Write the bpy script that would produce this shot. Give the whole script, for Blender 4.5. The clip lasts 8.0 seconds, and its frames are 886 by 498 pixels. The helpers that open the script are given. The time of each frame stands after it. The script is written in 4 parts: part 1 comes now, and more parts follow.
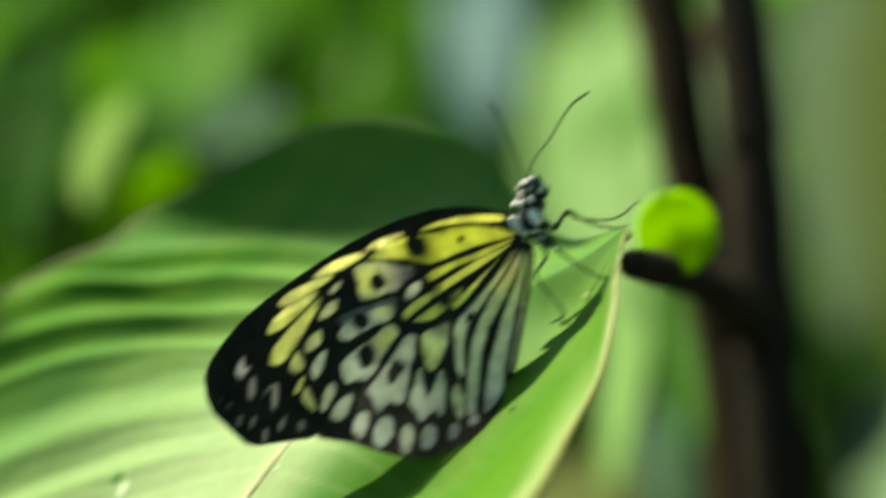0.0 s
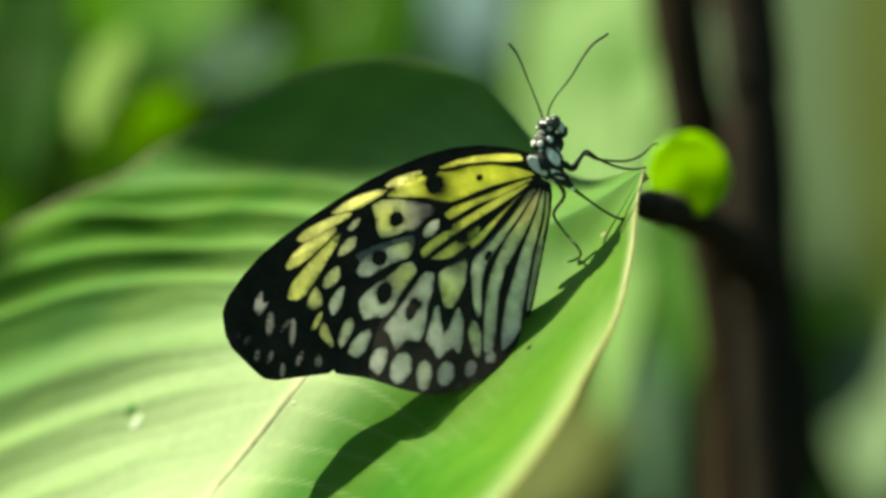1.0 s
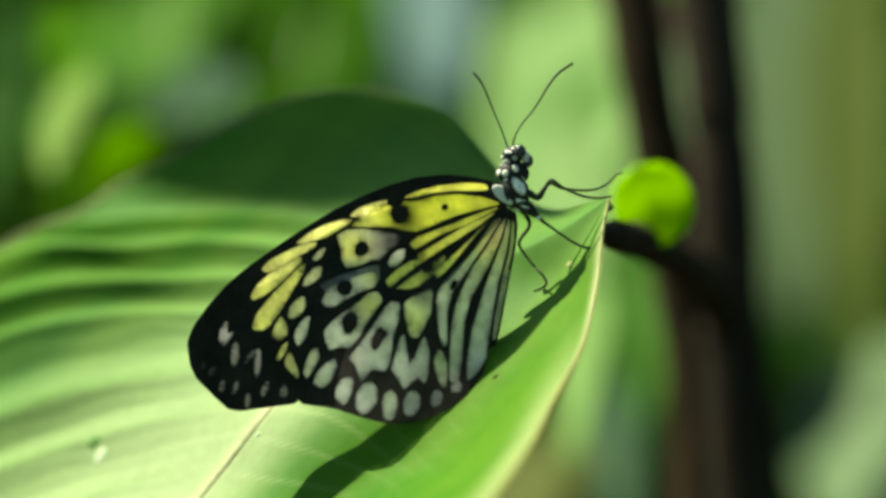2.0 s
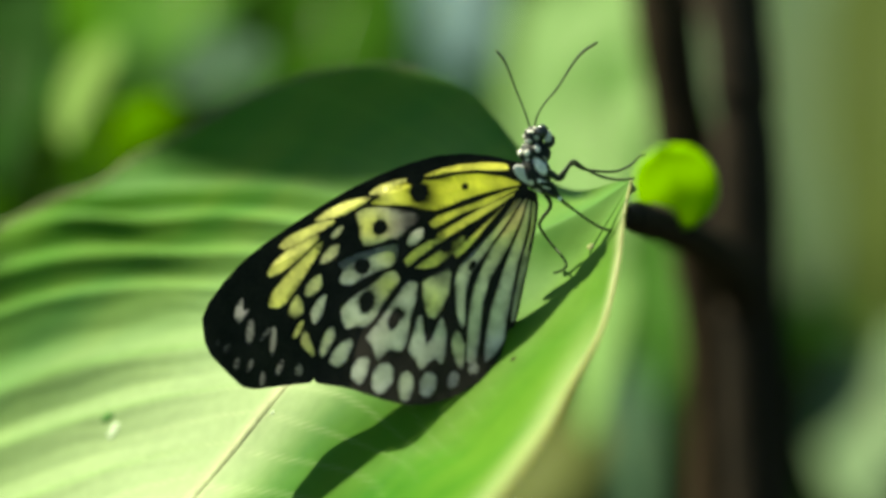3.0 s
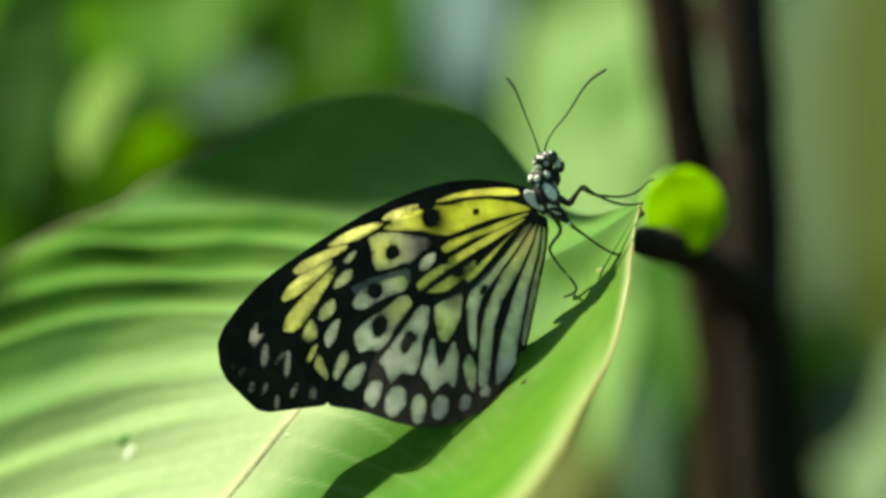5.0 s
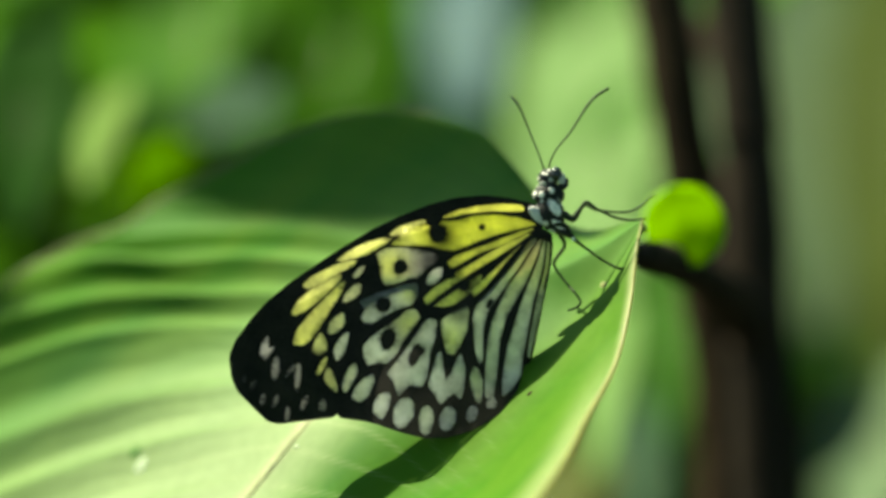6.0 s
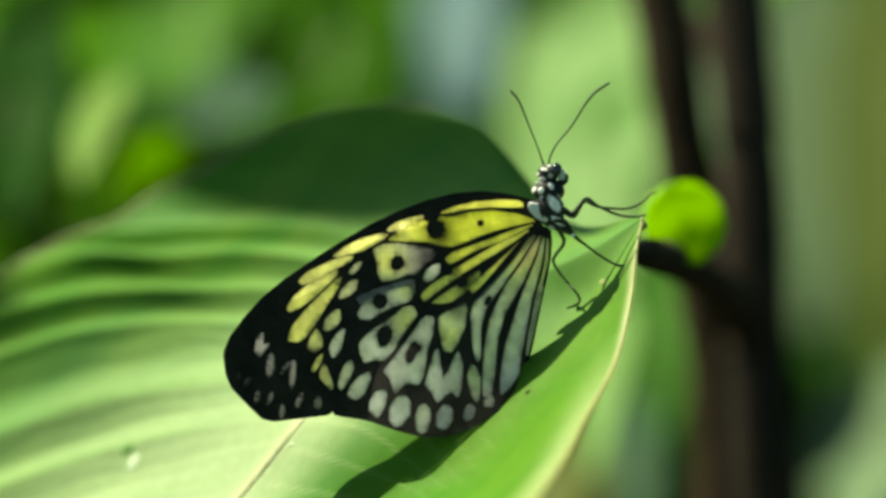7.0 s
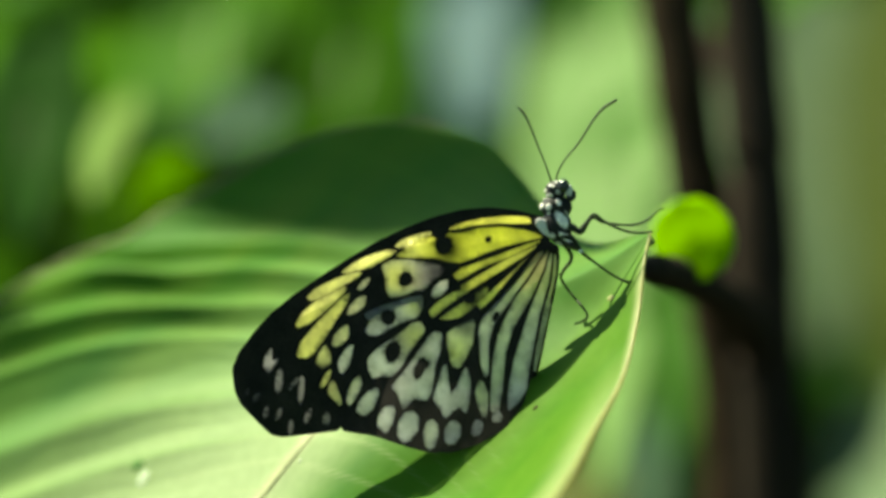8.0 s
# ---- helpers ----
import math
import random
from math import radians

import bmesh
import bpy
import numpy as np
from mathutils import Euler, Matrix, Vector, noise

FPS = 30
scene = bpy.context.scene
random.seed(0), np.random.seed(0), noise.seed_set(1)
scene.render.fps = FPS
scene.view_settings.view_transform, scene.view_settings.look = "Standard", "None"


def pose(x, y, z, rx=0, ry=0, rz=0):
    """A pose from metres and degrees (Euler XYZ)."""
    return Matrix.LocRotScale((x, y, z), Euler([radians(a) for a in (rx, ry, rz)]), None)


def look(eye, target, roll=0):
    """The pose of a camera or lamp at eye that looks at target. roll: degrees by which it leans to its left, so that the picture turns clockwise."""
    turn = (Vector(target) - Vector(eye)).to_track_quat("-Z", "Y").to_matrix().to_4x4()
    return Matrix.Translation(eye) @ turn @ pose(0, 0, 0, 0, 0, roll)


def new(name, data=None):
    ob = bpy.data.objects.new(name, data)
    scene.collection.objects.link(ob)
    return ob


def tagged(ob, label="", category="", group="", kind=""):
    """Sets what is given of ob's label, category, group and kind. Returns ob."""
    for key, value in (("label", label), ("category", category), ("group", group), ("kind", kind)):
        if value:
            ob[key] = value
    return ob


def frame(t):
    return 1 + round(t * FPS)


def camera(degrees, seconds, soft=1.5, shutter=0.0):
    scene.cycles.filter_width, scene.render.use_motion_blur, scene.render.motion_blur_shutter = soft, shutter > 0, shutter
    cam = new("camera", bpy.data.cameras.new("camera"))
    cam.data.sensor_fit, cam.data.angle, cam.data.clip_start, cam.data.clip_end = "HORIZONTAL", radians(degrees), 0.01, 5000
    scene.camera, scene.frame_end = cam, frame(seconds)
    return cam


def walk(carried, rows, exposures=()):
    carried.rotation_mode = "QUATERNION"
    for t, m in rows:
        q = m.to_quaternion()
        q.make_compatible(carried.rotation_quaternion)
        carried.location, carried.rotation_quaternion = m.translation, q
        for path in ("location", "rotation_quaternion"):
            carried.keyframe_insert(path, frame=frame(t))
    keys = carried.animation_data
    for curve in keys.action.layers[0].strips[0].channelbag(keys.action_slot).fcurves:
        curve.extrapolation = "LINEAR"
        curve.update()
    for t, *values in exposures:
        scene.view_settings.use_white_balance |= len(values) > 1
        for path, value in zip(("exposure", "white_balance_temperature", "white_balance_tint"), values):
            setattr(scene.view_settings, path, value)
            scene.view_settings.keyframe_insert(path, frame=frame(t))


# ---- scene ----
# ---- camera and its walk ----
cam = camera(24, 8.0, soft=3.3, shutter=0.45)
cam.data.dof.use_dof = True
cam.data.dof.focus_distance = 0.421
cam.data.dof.aperture_fstop = 4.2
cam.data.dof.aperture_blades = 0
walk(cam, [
    (0, pose(0.00833, -0.39215, 1.14290, 71.6763, 0.9757, 0.3395)),
    (0.1, pose(0.00597, -0.39170, 1.14259, 71.1249, 1.0175, 1.0894)),
    (0.2, pose(0.00361, -0.39124, 1.14228, 71.3429, 1.4545, 0.8914)),
    (0.3, pose(0.00125, -0.39078, 1.14198, 70.7707, 0.3344, 0.6439)),
    (0.4, pose(-0.00110, -0.39033, 1.14167, 70.0964, -0.0070, 0.5998)),
    (0.5, pose(-0.00346, -0.38987, 1.14137, 70.4491, 1.6357, 0.7116)),
    (0.6, pose(-0.00277, -0.39083, 1.14182, 70.8611, 0.8913, 0.8626)),
    (0.7, pose(-0.00208, -0.39179, 1.14228, 70.3535, 0.4602, 1.0767)),
    (0.8, pose(-0.00138, -0.39275, 1.14274, 70.5075, -0.1800, 0.5987)),
    (0.9, pose(-0.00069, -0.39371, 1.14319, 70.0942, -0.2882, 0.2385)),
    (1, pose(-0.00000, -0.39467, 1.14365, 70.0000, -0.0000, 0.0000)),
    (1.2, pose(0.00103, -0.39402, 1.14376, 69.5753, -0.2847, -0.0886)),
    (1.3, pose(0.00154, -0.39369, 1.14382, 69.6322, -0.0356, -0.0846)),
    (1.5, pose(0.00257, -0.39303, 1.14393, 70.2823, -0.0311, -0.4410)),
    (1.7, pose(-0.00029, -0.39542, 1.14164, 71.1929, -0.1775, -1.0748)),
    (2.8, pose(0.00029, -0.38991, 1.14140, 70.4170, -0.4562, -0.0972)),
    (3, pose(-0.00006, -0.38943, 1.14101, 70.3516, -0.9029, -0.1516)),
    (3.2, pose(0.00018, -0.38948, 1.14130, 70.8153, -0.8339, -0.2198)),
    (3.5, pose(0.00053, -0.38955, 1.14174, 70.7571, -0.6486, 0.2183)),
    (3.7, pose(0.00034, -0.38844, 1.14123, 70.9346, -0.5911, 0.1053)),
    (4, pose(0.00006, -0.38677, 1.14048, 70.5824, -0.6090, -0.1402)),
    (4.2, pose(0.00020, -0.38823, 1.14161, 70.6642, -0.6797, -0.0755)),
    (4.5, pose(0.00040, -0.39043, 1.14332, 70.8483, -0.7648, 0.0936)),
    (4.7, pose(-0.00005, -0.39221, 1.14369, 70.7409, -0.5998, 0.0188)),
    (5.8, pose(-0.00255, -0.40194, 1.14575, 71.4176, -0.9513, -0.0850)),
    (6, pose(-0.00300, -0.40371, 1.14612, 71.4101, -0.6004, -0.1302)),
    (6.2, pose(-0.00279, -0.40227, 1.14566, 70.6776, -1.0287, -0.2213)),
    (6.5, pose(-0.00247, -0.40011, 1.14496, 71.3802, -0.6556, 0.1403)),
    (6.7, pose(-0.00305, -0.39934, 1.14458, 71.1631, -0.8524, 0.0180)),
    (7, pose(-0.00391, -0.39818, 1.14400, 71.3349, -0.9547, -0.2111)),
    (7.2, pose(-0.00344, -0.39803, 1.14419, 70.9324, -1.1159, 0.0487)),
    (7.5, pose(-0.00275, -0.39781, 1.14446, 71.4707, -0.9884, -0.0570)),
    (7.7, pose(-0.00270, -0.39860, 1.14446, 71.2606, -0.9944, 0.1004)),
    (8, pose(-0.00263, -0.39979, 1.14446, 71.7867, -0.7930, 0.1501)),
], exposures=[(0, 1.8, 6700, -9), (8, 1.8, 6700, -9)])

# ---- world, sun ----
SUN = Vector((-0.4527, 0.4372, 0.7771)).normalized()
world = bpy.data.worlds.new("sky")
scene.world = world
world.use_nodes = True
wn = world.node_tree.nodes
sky = wn.new("ShaderNodeTexSky")
sky.sky_type = "NISHITA"
sky.sun_disc = False
sky.sun_elevation = math.asin(SUN.z)
sky.sun_rotation = math.atan2(SUN.x, SUN.y)
wn["Background"].inputs["Strength"].default_value = 0.053
world.node_tree.links.new(sky.outputs["Color"], wn["Background"].inputs["Color"])
sun = new("sun", bpy.data.lights.new("sun", "SUN"))
sun.data.energy = 4.8
sun.data.angle = radians(0.53)
sun.data.color = (1.0, 0.90, 0.72)
sun.matrix_world = look(SUN * 5, (0, 0, 0))


# ---- materials ----
def material(name):
    m = bpy.data.materials.new(name)
    m.use_nodes = True
    m.node_tree.nodes.clear()
    return m, m.node_tree.nodes, m.node_tree.links


def noise_ramp(n, l, scale, lo, hi, detail=4, coord="Object", stretch=(1, 1, 1)):
    """A noise, spread between two values."""
    tc = n.new("ShaderNodeTexCoord")
    mp = n.new("ShaderNodeMapping")
    mp.inputs["Scale"].default_value = stretch
    t = n.new("ShaderNodeTexNoise")
    t.inputs["Scale"].default_value = scale
    t.inputs["Detail"].default_value = detail
    r = n.new("ShaderNodeMapRange")
    r.inputs["From Min"].default_value, r.inputs["From Max"].default_value = 0.3, 0.7
    r.inputs["To Min"].default_value, r.inputs["To Max"].default_value = lo, hi
    l.new(tc.outputs[coord], mp.inputs["Vector"])
    l.new(mp.outputs["Vector"], t.inputs["Vector"])
    l.new(t.outputs["Fac"], r.inputs["Value"])
    return r.outputs["Result"]


def mix_colour(n, l, fac, a, b, blend="MIX"):
    m = n.new("ShaderNodeMix")
    m.data_type = "RGBA"
    m.blend_type = blend
    for sock, val in ((m.inputs[0], fac), (m.inputs[6], a), (m.inputs[7], b)):
        if isinstance(val, bpy.types.NodeSocket):
            l.new(val, sock)
        else:
            sock.default_value = val if isinstance(val, float) else (*val, 1)
    return m.outputs[2]


def finish(n, l, colour, rough=0.5, spec=0.5, through_light=0.0, through_colour=None, bump=None, bump_depth=0.0005, metal=0.0, coat=0.0, coat_rough=0.3):
    """Principled surface, with light that passes through thin things."""
    p = n.new("ShaderNodeBsdfPrincipled")
    for sock, val in ((p.inputs["Base Color"], colour), (p.inputs["Roughness"], rough)):
        if isinstance(val, bpy.types.NodeSocket):
            l.new(val, sock)
        else:
            sock.default_value = val if isinstance(val, float) else (*val, 1)
    p.inputs["Specular IOR Level"].default_value = spec
    p.inputs["Metallic"].default_value = metal
    p.inputs["Coat Weight"].default_value = coat
    p.inputs["Coat Roughness"].default_value = coat_rough
    if bump is not None:
        b = n.new("ShaderNodeBump")
        b.inputs["Distance"].default_value = bump_depth
        b.inputs["Strength"].default_value = 1.0
        l.new(bump, b.inputs["Height"])
        l.new(b.outputs["Normal"], p.inputs["Normal"])
    out = n.new("ShaderNodeOutputMaterial")
    if through_light <= 0:
        l.new(p.outputs[0], out.inputs[0])
        return
    t = n.new("ShaderNodeBsdfTranslucent")
    if through_colour is None:
        through_colour = colour
    if isinstance(through_colour, bpy.types.NodeSocket):
        l.new(through_colour, t.inputs[0])
    else:
        t.inputs[0].default_value = (*through_colour, 1)
    mx = n.new("ShaderNodeMixShader")
    mx.inputs[0].default_value = through_light
    l.new(p.outputs[0], mx.inputs[1])
    l.new(t.outputs[0], mx.inputs[2])
    l.new(mx.outputs[0], out.inputs[0])


def plain(name, a, b, scale, rough=0.5, spec=0.5, through_light=0.0, through_colour=None, depth=0.0003, stretch=(1, 1, 1), random_tint=0.0, coat=0.0):
    m, n, l = material(name)
    big = noise_ramp(n, l, scale, 0.0, 1.0, stretch=stretch)
    fine = noise_ramp(n, l, scale * 9, 0.75, 1.15, stretch=stretch)
    c = mix_colour(n, l, big, a, b)
    c = mix_colour(n, l, 1.0, c, fine, "MULTIPLY")
    if random_tint:
        g = n.new("ShaderNodeNewGeometry")
        r = n.new("ShaderNodeMapRange")
        r.inputs["To Min"].default_value, r.inputs["To Max"].default_value = 1 - random_tint, 1 + random_tint
        l.new(g.outputs["Random Per Island"], r.inputs["Value"])
        c = mix_colour(n, l, 1.0, c, r.outputs["Result"], "MULTIPLY")
    finish(n, l, c, rough, spec, through_light, through_colour, fine, depth, coat=coat)
    return m


def blade_material():
    """Large glossy leaf: green lamina, paler along its side veins."""
    m, n, l = material("leaf_blade")
    big = noise_ramp(n, l, 18, 0.0, 1.0)
    c = mix_colour(n, l, big, (0.016, 0.094, 0.004), (0.029, 0.125, 0.007))
    tan = noise_ramp(n, l, 34, 0.0, 0.7, detail=3, stretch=(0.5, 1.4, 1))
    c = mix_colour(n, l, tan, c, (0.11, 0.185, 0.02))
    # the sun's pale gloss beside the midrib, put into the base colour
    painted_sheen = n.new("ShaderNodeAttribute")
    painted_sheen.attribute_name = "painted_sheen"
    c = mix_colour(n, l, painted_sheen.outputs["Fac"], c, (0.315, 0.385, 0.21))
    rim = n.new("ShaderNodeAttribute")
    rim.attribute_name = "pale_edge"
    c = mix_colour(n, l, rim.outputs["Fac"], c, (0.42, 0.43, 0.24))
    through_c = mix_colour(n, l, rim.outputs["Fac"], (0.20, 0.46, 0.02), (0.50, 0.52, 0.22))
    at = n.new("ShaderNodeAttribute")
    at.attribute_name = "vein"
    c = mix_colour(n, l, at.outputs["Fac"], c, (0.09, 0.22, 0.025))
    pv = n.new("ShaderNodeAttribute")
    pv.attribute_name = "pale_vein"
    c = mix_colour(n, l, pv.outputs["Fac"], c, (0.48, 0.52, 0.30))
    fine = noise_ramp(n, l, 420, 0.93, 1.06, stretch=(1, 1, 1))
    c = mix_colour(n, l, 1.0, c, fine, "MULTIPLY")
    blot = noise_ramp(n, l, 30, 0.5, 0.58)
    finish(n, l, c, blot, 0.04, 0.28, through_c, fine, 0.00012)
    return m


def scale_material():
    """Pale wing cells: bluish white scales, dusted with yellow where the pigment lies."""
    m, n, l = material("pale_scales")
    at = n.new("ShaderNodeAttribute")
    at.attribute_name = "pigment"
    fine = noise_ramp(n, l, 900, 0.8, 1.12)
    dust = noise_ramp(n, l, 260, 0.68, 1.16, detail=3)
    c = mix_colour(n, l, at.outputs["Fac"], (0.80, 0.77, 0.82), (0.84, 0.80, 0.17))
    c = mix_colour(n, l, 1.0, c, fine, "MULTIPLY")
    c = mix_colour(n, l, 1.0, c, dust, "MULTIPLY")
    dark = n.new("ShaderNodeAttribute")
    dark.attribute_name = "dusk"
    dusk = n.new("ShaderNodeMapRange")
    dusk.inputs["To Min"].default_value, dusk.inputs["To Max"].default_value = 1.0, 0.03
    l.new(dark.outputs["Fac"], dusk.inputs["Value"])
    c = mix_colour(n, l, 1.0, c, dusk.outputs["Result"], "MULTIPLY")
    t = mix_colour(n, l, at.outputs["Fac"], (1.0, 0.90, 0.97), (0.92, 0.87, 0.14))
    t = mix_colour(n, l, 1.0, t, dusk.outputs["Result"], "MULTIPLY")
    t = mix_colour(n, l, 1.0, t, dust, "MULTIPLY")
    finish(n, l, c, 0.55, 0.3, 0.7, t, fine, 0.00004)
    out = next(k for k in n if k.bl_idname == "ShaderNodeOutputMaterial")
    clear = n.new("ShaderNodeBsdfTransparent")
    mx = n.new("ShaderNodeMixShader")
    see = n.new("ShaderNodeMapRange")
    see.inputs["To Min"].default_value, see.inputs["To Max"].default_value = 0.2, 0.0
    l.new(dark.outputs["Fac"], see.inputs["Value"])
    l.new(see.outputs["Result"], mx.inputs[0])
    l.new(out.inputs[0].links[0].from_socket, mx.inputs[1])
    l.new(clear.outputs[0], mx.inputs[2])
    l.new(mx.outputs[0], out.inputs[0])
    return m


def fur_material():
    """Black body scales with white-scaled patches."""
    m, n, l = material("body_scales")
    at = n.new("ShaderNodeAttribute")
    at.attribute_name = "white"
    fine = noise_ramp(n, l, 1500, 0.7, 1.15)
    c = mix_colour(n, l, at.outputs["Fac"], (0.010, 0.011, 0.011), (0.95, 0.91, 0.84))
    c = mix_colour(n, l, 1.0, c, fine, "MULTIPLY")
    finish(n, l, c, 0.6, 0.25, bump=fine, bump_depth=0.00008)
    return m


M_BLADE = blade_material()
M_FUR = fur_material()
M_SCALES = scale_material()
M_BLACK = plain("black_scales", (0.012, 0.012, 0.011), (0.027, 0.023, 0.020), 160, 0.8, 0.06, depth=0.00005)
M_MIDRIB = plain("midrib", (0.30, 0.33, 0.17), (0.39, 0.40, 0.22), 60, 0.4, 0.5, 0.2, (0.3, 0.4, 0.06), depth=0.0001)
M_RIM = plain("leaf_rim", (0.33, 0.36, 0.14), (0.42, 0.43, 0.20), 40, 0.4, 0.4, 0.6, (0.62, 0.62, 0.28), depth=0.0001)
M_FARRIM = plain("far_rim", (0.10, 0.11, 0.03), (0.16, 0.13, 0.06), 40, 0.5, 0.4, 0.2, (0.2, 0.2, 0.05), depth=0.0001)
M_BODY = plain("body_black", (0.008, 0.009, 0.009), (0.016, 0.017, 0.016), 400, 0.5, 0.35, depth=0.00008)
M_WHITE = plain("body_white", (0.78, 0.82, 0.80), (0.86, 0.88, 0.86), 500, 0.6, 0.3, depth=0.00006)
M_CHEEK = plain("grey_scales", (0.62, 0.60, 0.56), (0.76, 0.74, 0.70), 900, 0.6, 0.2, depth=0.00006)
M_EYE = plain("eye", (0.012, 0.014, 0.016), (0.03, 0.032, 0.034), 700, 0.15, 0.6, depth=0.00002)
M_LEG = plain("leg", (0.014, 0.02, 0.010), (0.03, 0.04, 0.018), 500, 0.55, 0.12, depth=0.00003)
M_TWIG = plain("dark_bark", (0.022, 0.018, 0.014), (0.042, 0.031, 0.023), 60, 0.9, 0.03, depth=0.0008, stretch=(1, 1, 0.3))
M_BARK = plain("brown_bark", (0.032, 0.021, 0.012), (0.052, 0.034, 0.019), 40, 0.9, 0.08, depth=0.001, stretch=(1, 1, 0.2))
M_GREYBARK = plain("grey_bark", (0.055, 0.115, 0.125), (0.085, 0.155, 0.165), 14, 0.85, 0.2, depth=0.002, stretch=(1, 1, 0.25))
M_YOUNG = plain("young_leaf", (0.12, 0.30, 0.004), (0.15, 0.34, 0.006), 60, 0.55, 0.12, 0.7, (0.60, 0.84, 0.012), depth=0.0001)
M_LIME = plain("lime_leaf", (0.030, 0.10, 0.008), (0.05, 0.13, 0.012), 30, 0.7, 0.05, 0.4, (0.08, 0.26, 0.012), depth=0.0002, random_tint=0.2)
M_OLIVE = plain("olive_leaf", (0.078, 0.112, 0.024), (0.115, 0.15, 0.036), 14, 0.7, 0.05, 0.4, (0.14, 0.17, 0.015), depth=0.0002)
M_STRAW = plain("straw_leaf", (0.07, 0.085, 0.02), (0.10, 0.115, 0.034), 30, 0.7, 0.05, 0.4, (0.22, 0.25, 0.04), depth=0.0002)
# sunlit background leaves: part of the sun's brightness is put into their colour
M_BRIGHT = plain("painted_sunlit_leaf", (0.165, 0.28, 0.085), (0.19, 0.31, 0.10), 30, 0.7, 0.05, 0.35, (0.3, 0.5, 0.08), depth=0.0002)
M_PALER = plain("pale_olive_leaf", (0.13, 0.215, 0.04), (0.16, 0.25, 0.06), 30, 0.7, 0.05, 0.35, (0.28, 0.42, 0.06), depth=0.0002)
M_SUNNY = plain("painted_sunny_leaf", (0.10, 0.185, 0.05), (0.235, 0.36, 0.14), 13, 0.7, 0.05, 0.35, (0.26, 0.42, 0.08), depth=0.0002)
M_FRESH = plain("fresh_leaf", (0.07, 0.16, 0.002), (0.10, 0.20, 0.004), 30, 0.7, 0.05, 0.7, (0.34, 0.52, 0.02), depth=0.0002)
M_VIVID = plain("vivid_leaf", (0.036, 0.11, 0.002), (0.055, 0.145, 0.004), 12, 0.7, 0.05, 0.4, (0.12, 0.34, 0.012), depth=0.0002)
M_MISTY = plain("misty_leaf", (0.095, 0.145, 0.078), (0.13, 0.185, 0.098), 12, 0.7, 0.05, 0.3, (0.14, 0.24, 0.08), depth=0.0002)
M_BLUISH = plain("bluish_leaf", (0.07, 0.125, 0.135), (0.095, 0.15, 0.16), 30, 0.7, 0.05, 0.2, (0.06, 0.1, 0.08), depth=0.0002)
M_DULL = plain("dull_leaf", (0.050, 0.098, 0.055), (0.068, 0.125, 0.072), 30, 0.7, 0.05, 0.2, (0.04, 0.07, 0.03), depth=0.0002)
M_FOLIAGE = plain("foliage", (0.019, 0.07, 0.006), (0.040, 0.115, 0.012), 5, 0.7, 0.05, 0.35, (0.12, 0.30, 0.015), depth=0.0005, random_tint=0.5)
M_STALK = plain("green_stalk", (0.05, 0.09, 0.02), (0.08, 0.11, 0.03), 40, 0.5, 0.4, depth=0.0002)
M_DENT = plain("dent", (0.04, 0.13, 0.015), (0.06, 0.16, 0.02), 200, 0.5, 0.3, depth=0.00005)
M_SOIL = plain("soil", (0.022, 0.022, 0.010), (0.04, 0.036, 0.018), 3, 0.95, 0.1, depth=0.01)
M_DROP = plain("pale_scar", (0.36, 0.43, 0.27), (0.46, 0.53, 0.36), 300, 0.35, 0.5, depth=0.00005)


# ---- helpers for building ----
def mesh_object(name, bm, mat, parent=None, label="", smooth=True):
    me = bpy.data.meshes.new(name)
    bm.to_mesh(me)
    bm.free()
    for p in me.polygons:
        p.use_smooth = smooth
    me.materials.append(mat)
    ob = new(name, me)
    if parent is not None:
        ob.parent = parent
    if label:
        ob["label"] = label
    return ob


part = mesh_object


def empty(name, m):
    ob = new(name)
    ob.empty_display_size = 0.01
    ob.matrix_basis = m
    return ob


def spline(pts, count):
    """Catmull-Rom through the points."""
    pts = [Vector(p) for p in pts]
    ext = [pts[0] * 2 - pts[1]] + pts + [pts[-1] * 2 - pts[-2]]
    out = []
    segs = len(pts) - 1
    for i in range(count):
        u = i / (count - 1) * segs
        k = min(int(u), segs - 1)
        t = u - k
        a, b, c, d = ext[k:k + 4]
        out.append(0.5 * ((2 * b) + (c - a) * t + (2 * a - 5 * b + 4 * c - d) * t * t + (3 * b - a - 3 * c + d) * t ** 3))
    return out


def tube(path, radii, sides=8, bm=None, wobble=0.0):
    """A closed tapered tube along a path."""
    bm = bm or bmesh.new()
    rings = []
    side = None
    for i, p in enumerate(path):
        d = (path[min(i + 1, len(path) - 1)] - path[max(i - 1, 0)]).normalized()
        if side is None:
            side = d.orthogonal().normalized()
        side = (side - d * side.dot(d)).normalized()
        up = d.cross(side)
        r = radii[i] * (1 + wobble * noise.noise(p * 120))
        rings.append([bm.verts.new(p + (side * math.cos(a) + up * math.sin(a)) * r) for a in (2 * math.pi * k / sides for k in range(sides))])
    for r0, r1 in zip(rings, rings[1:]):
        for k in range(sides):
            bm.faces.new((r0[k], r0[(k + 1) % sides], r1[(k + 1) % sides], r1[k]))
    bm.faces.new(list(reversed(rings[0])))
    bm.faces.new(rings[-1])
    return bm


def blob(centre, radii, turn=0.0, bm=None, seg=14):
    """An ellipsoid, turned about z."""
    bm = bm or bmesh.new()
    m = Matrix.Translation(centre) @ Matrix.Rotation(radians(turn), 4, "Z") @ Matrix.Diagonal((*radii, 1))
    bmesh.ops.create_uvsphere(bm, u_segments=seg, v_segments=seg - 4, radius=1, matrix=m)
    return bm


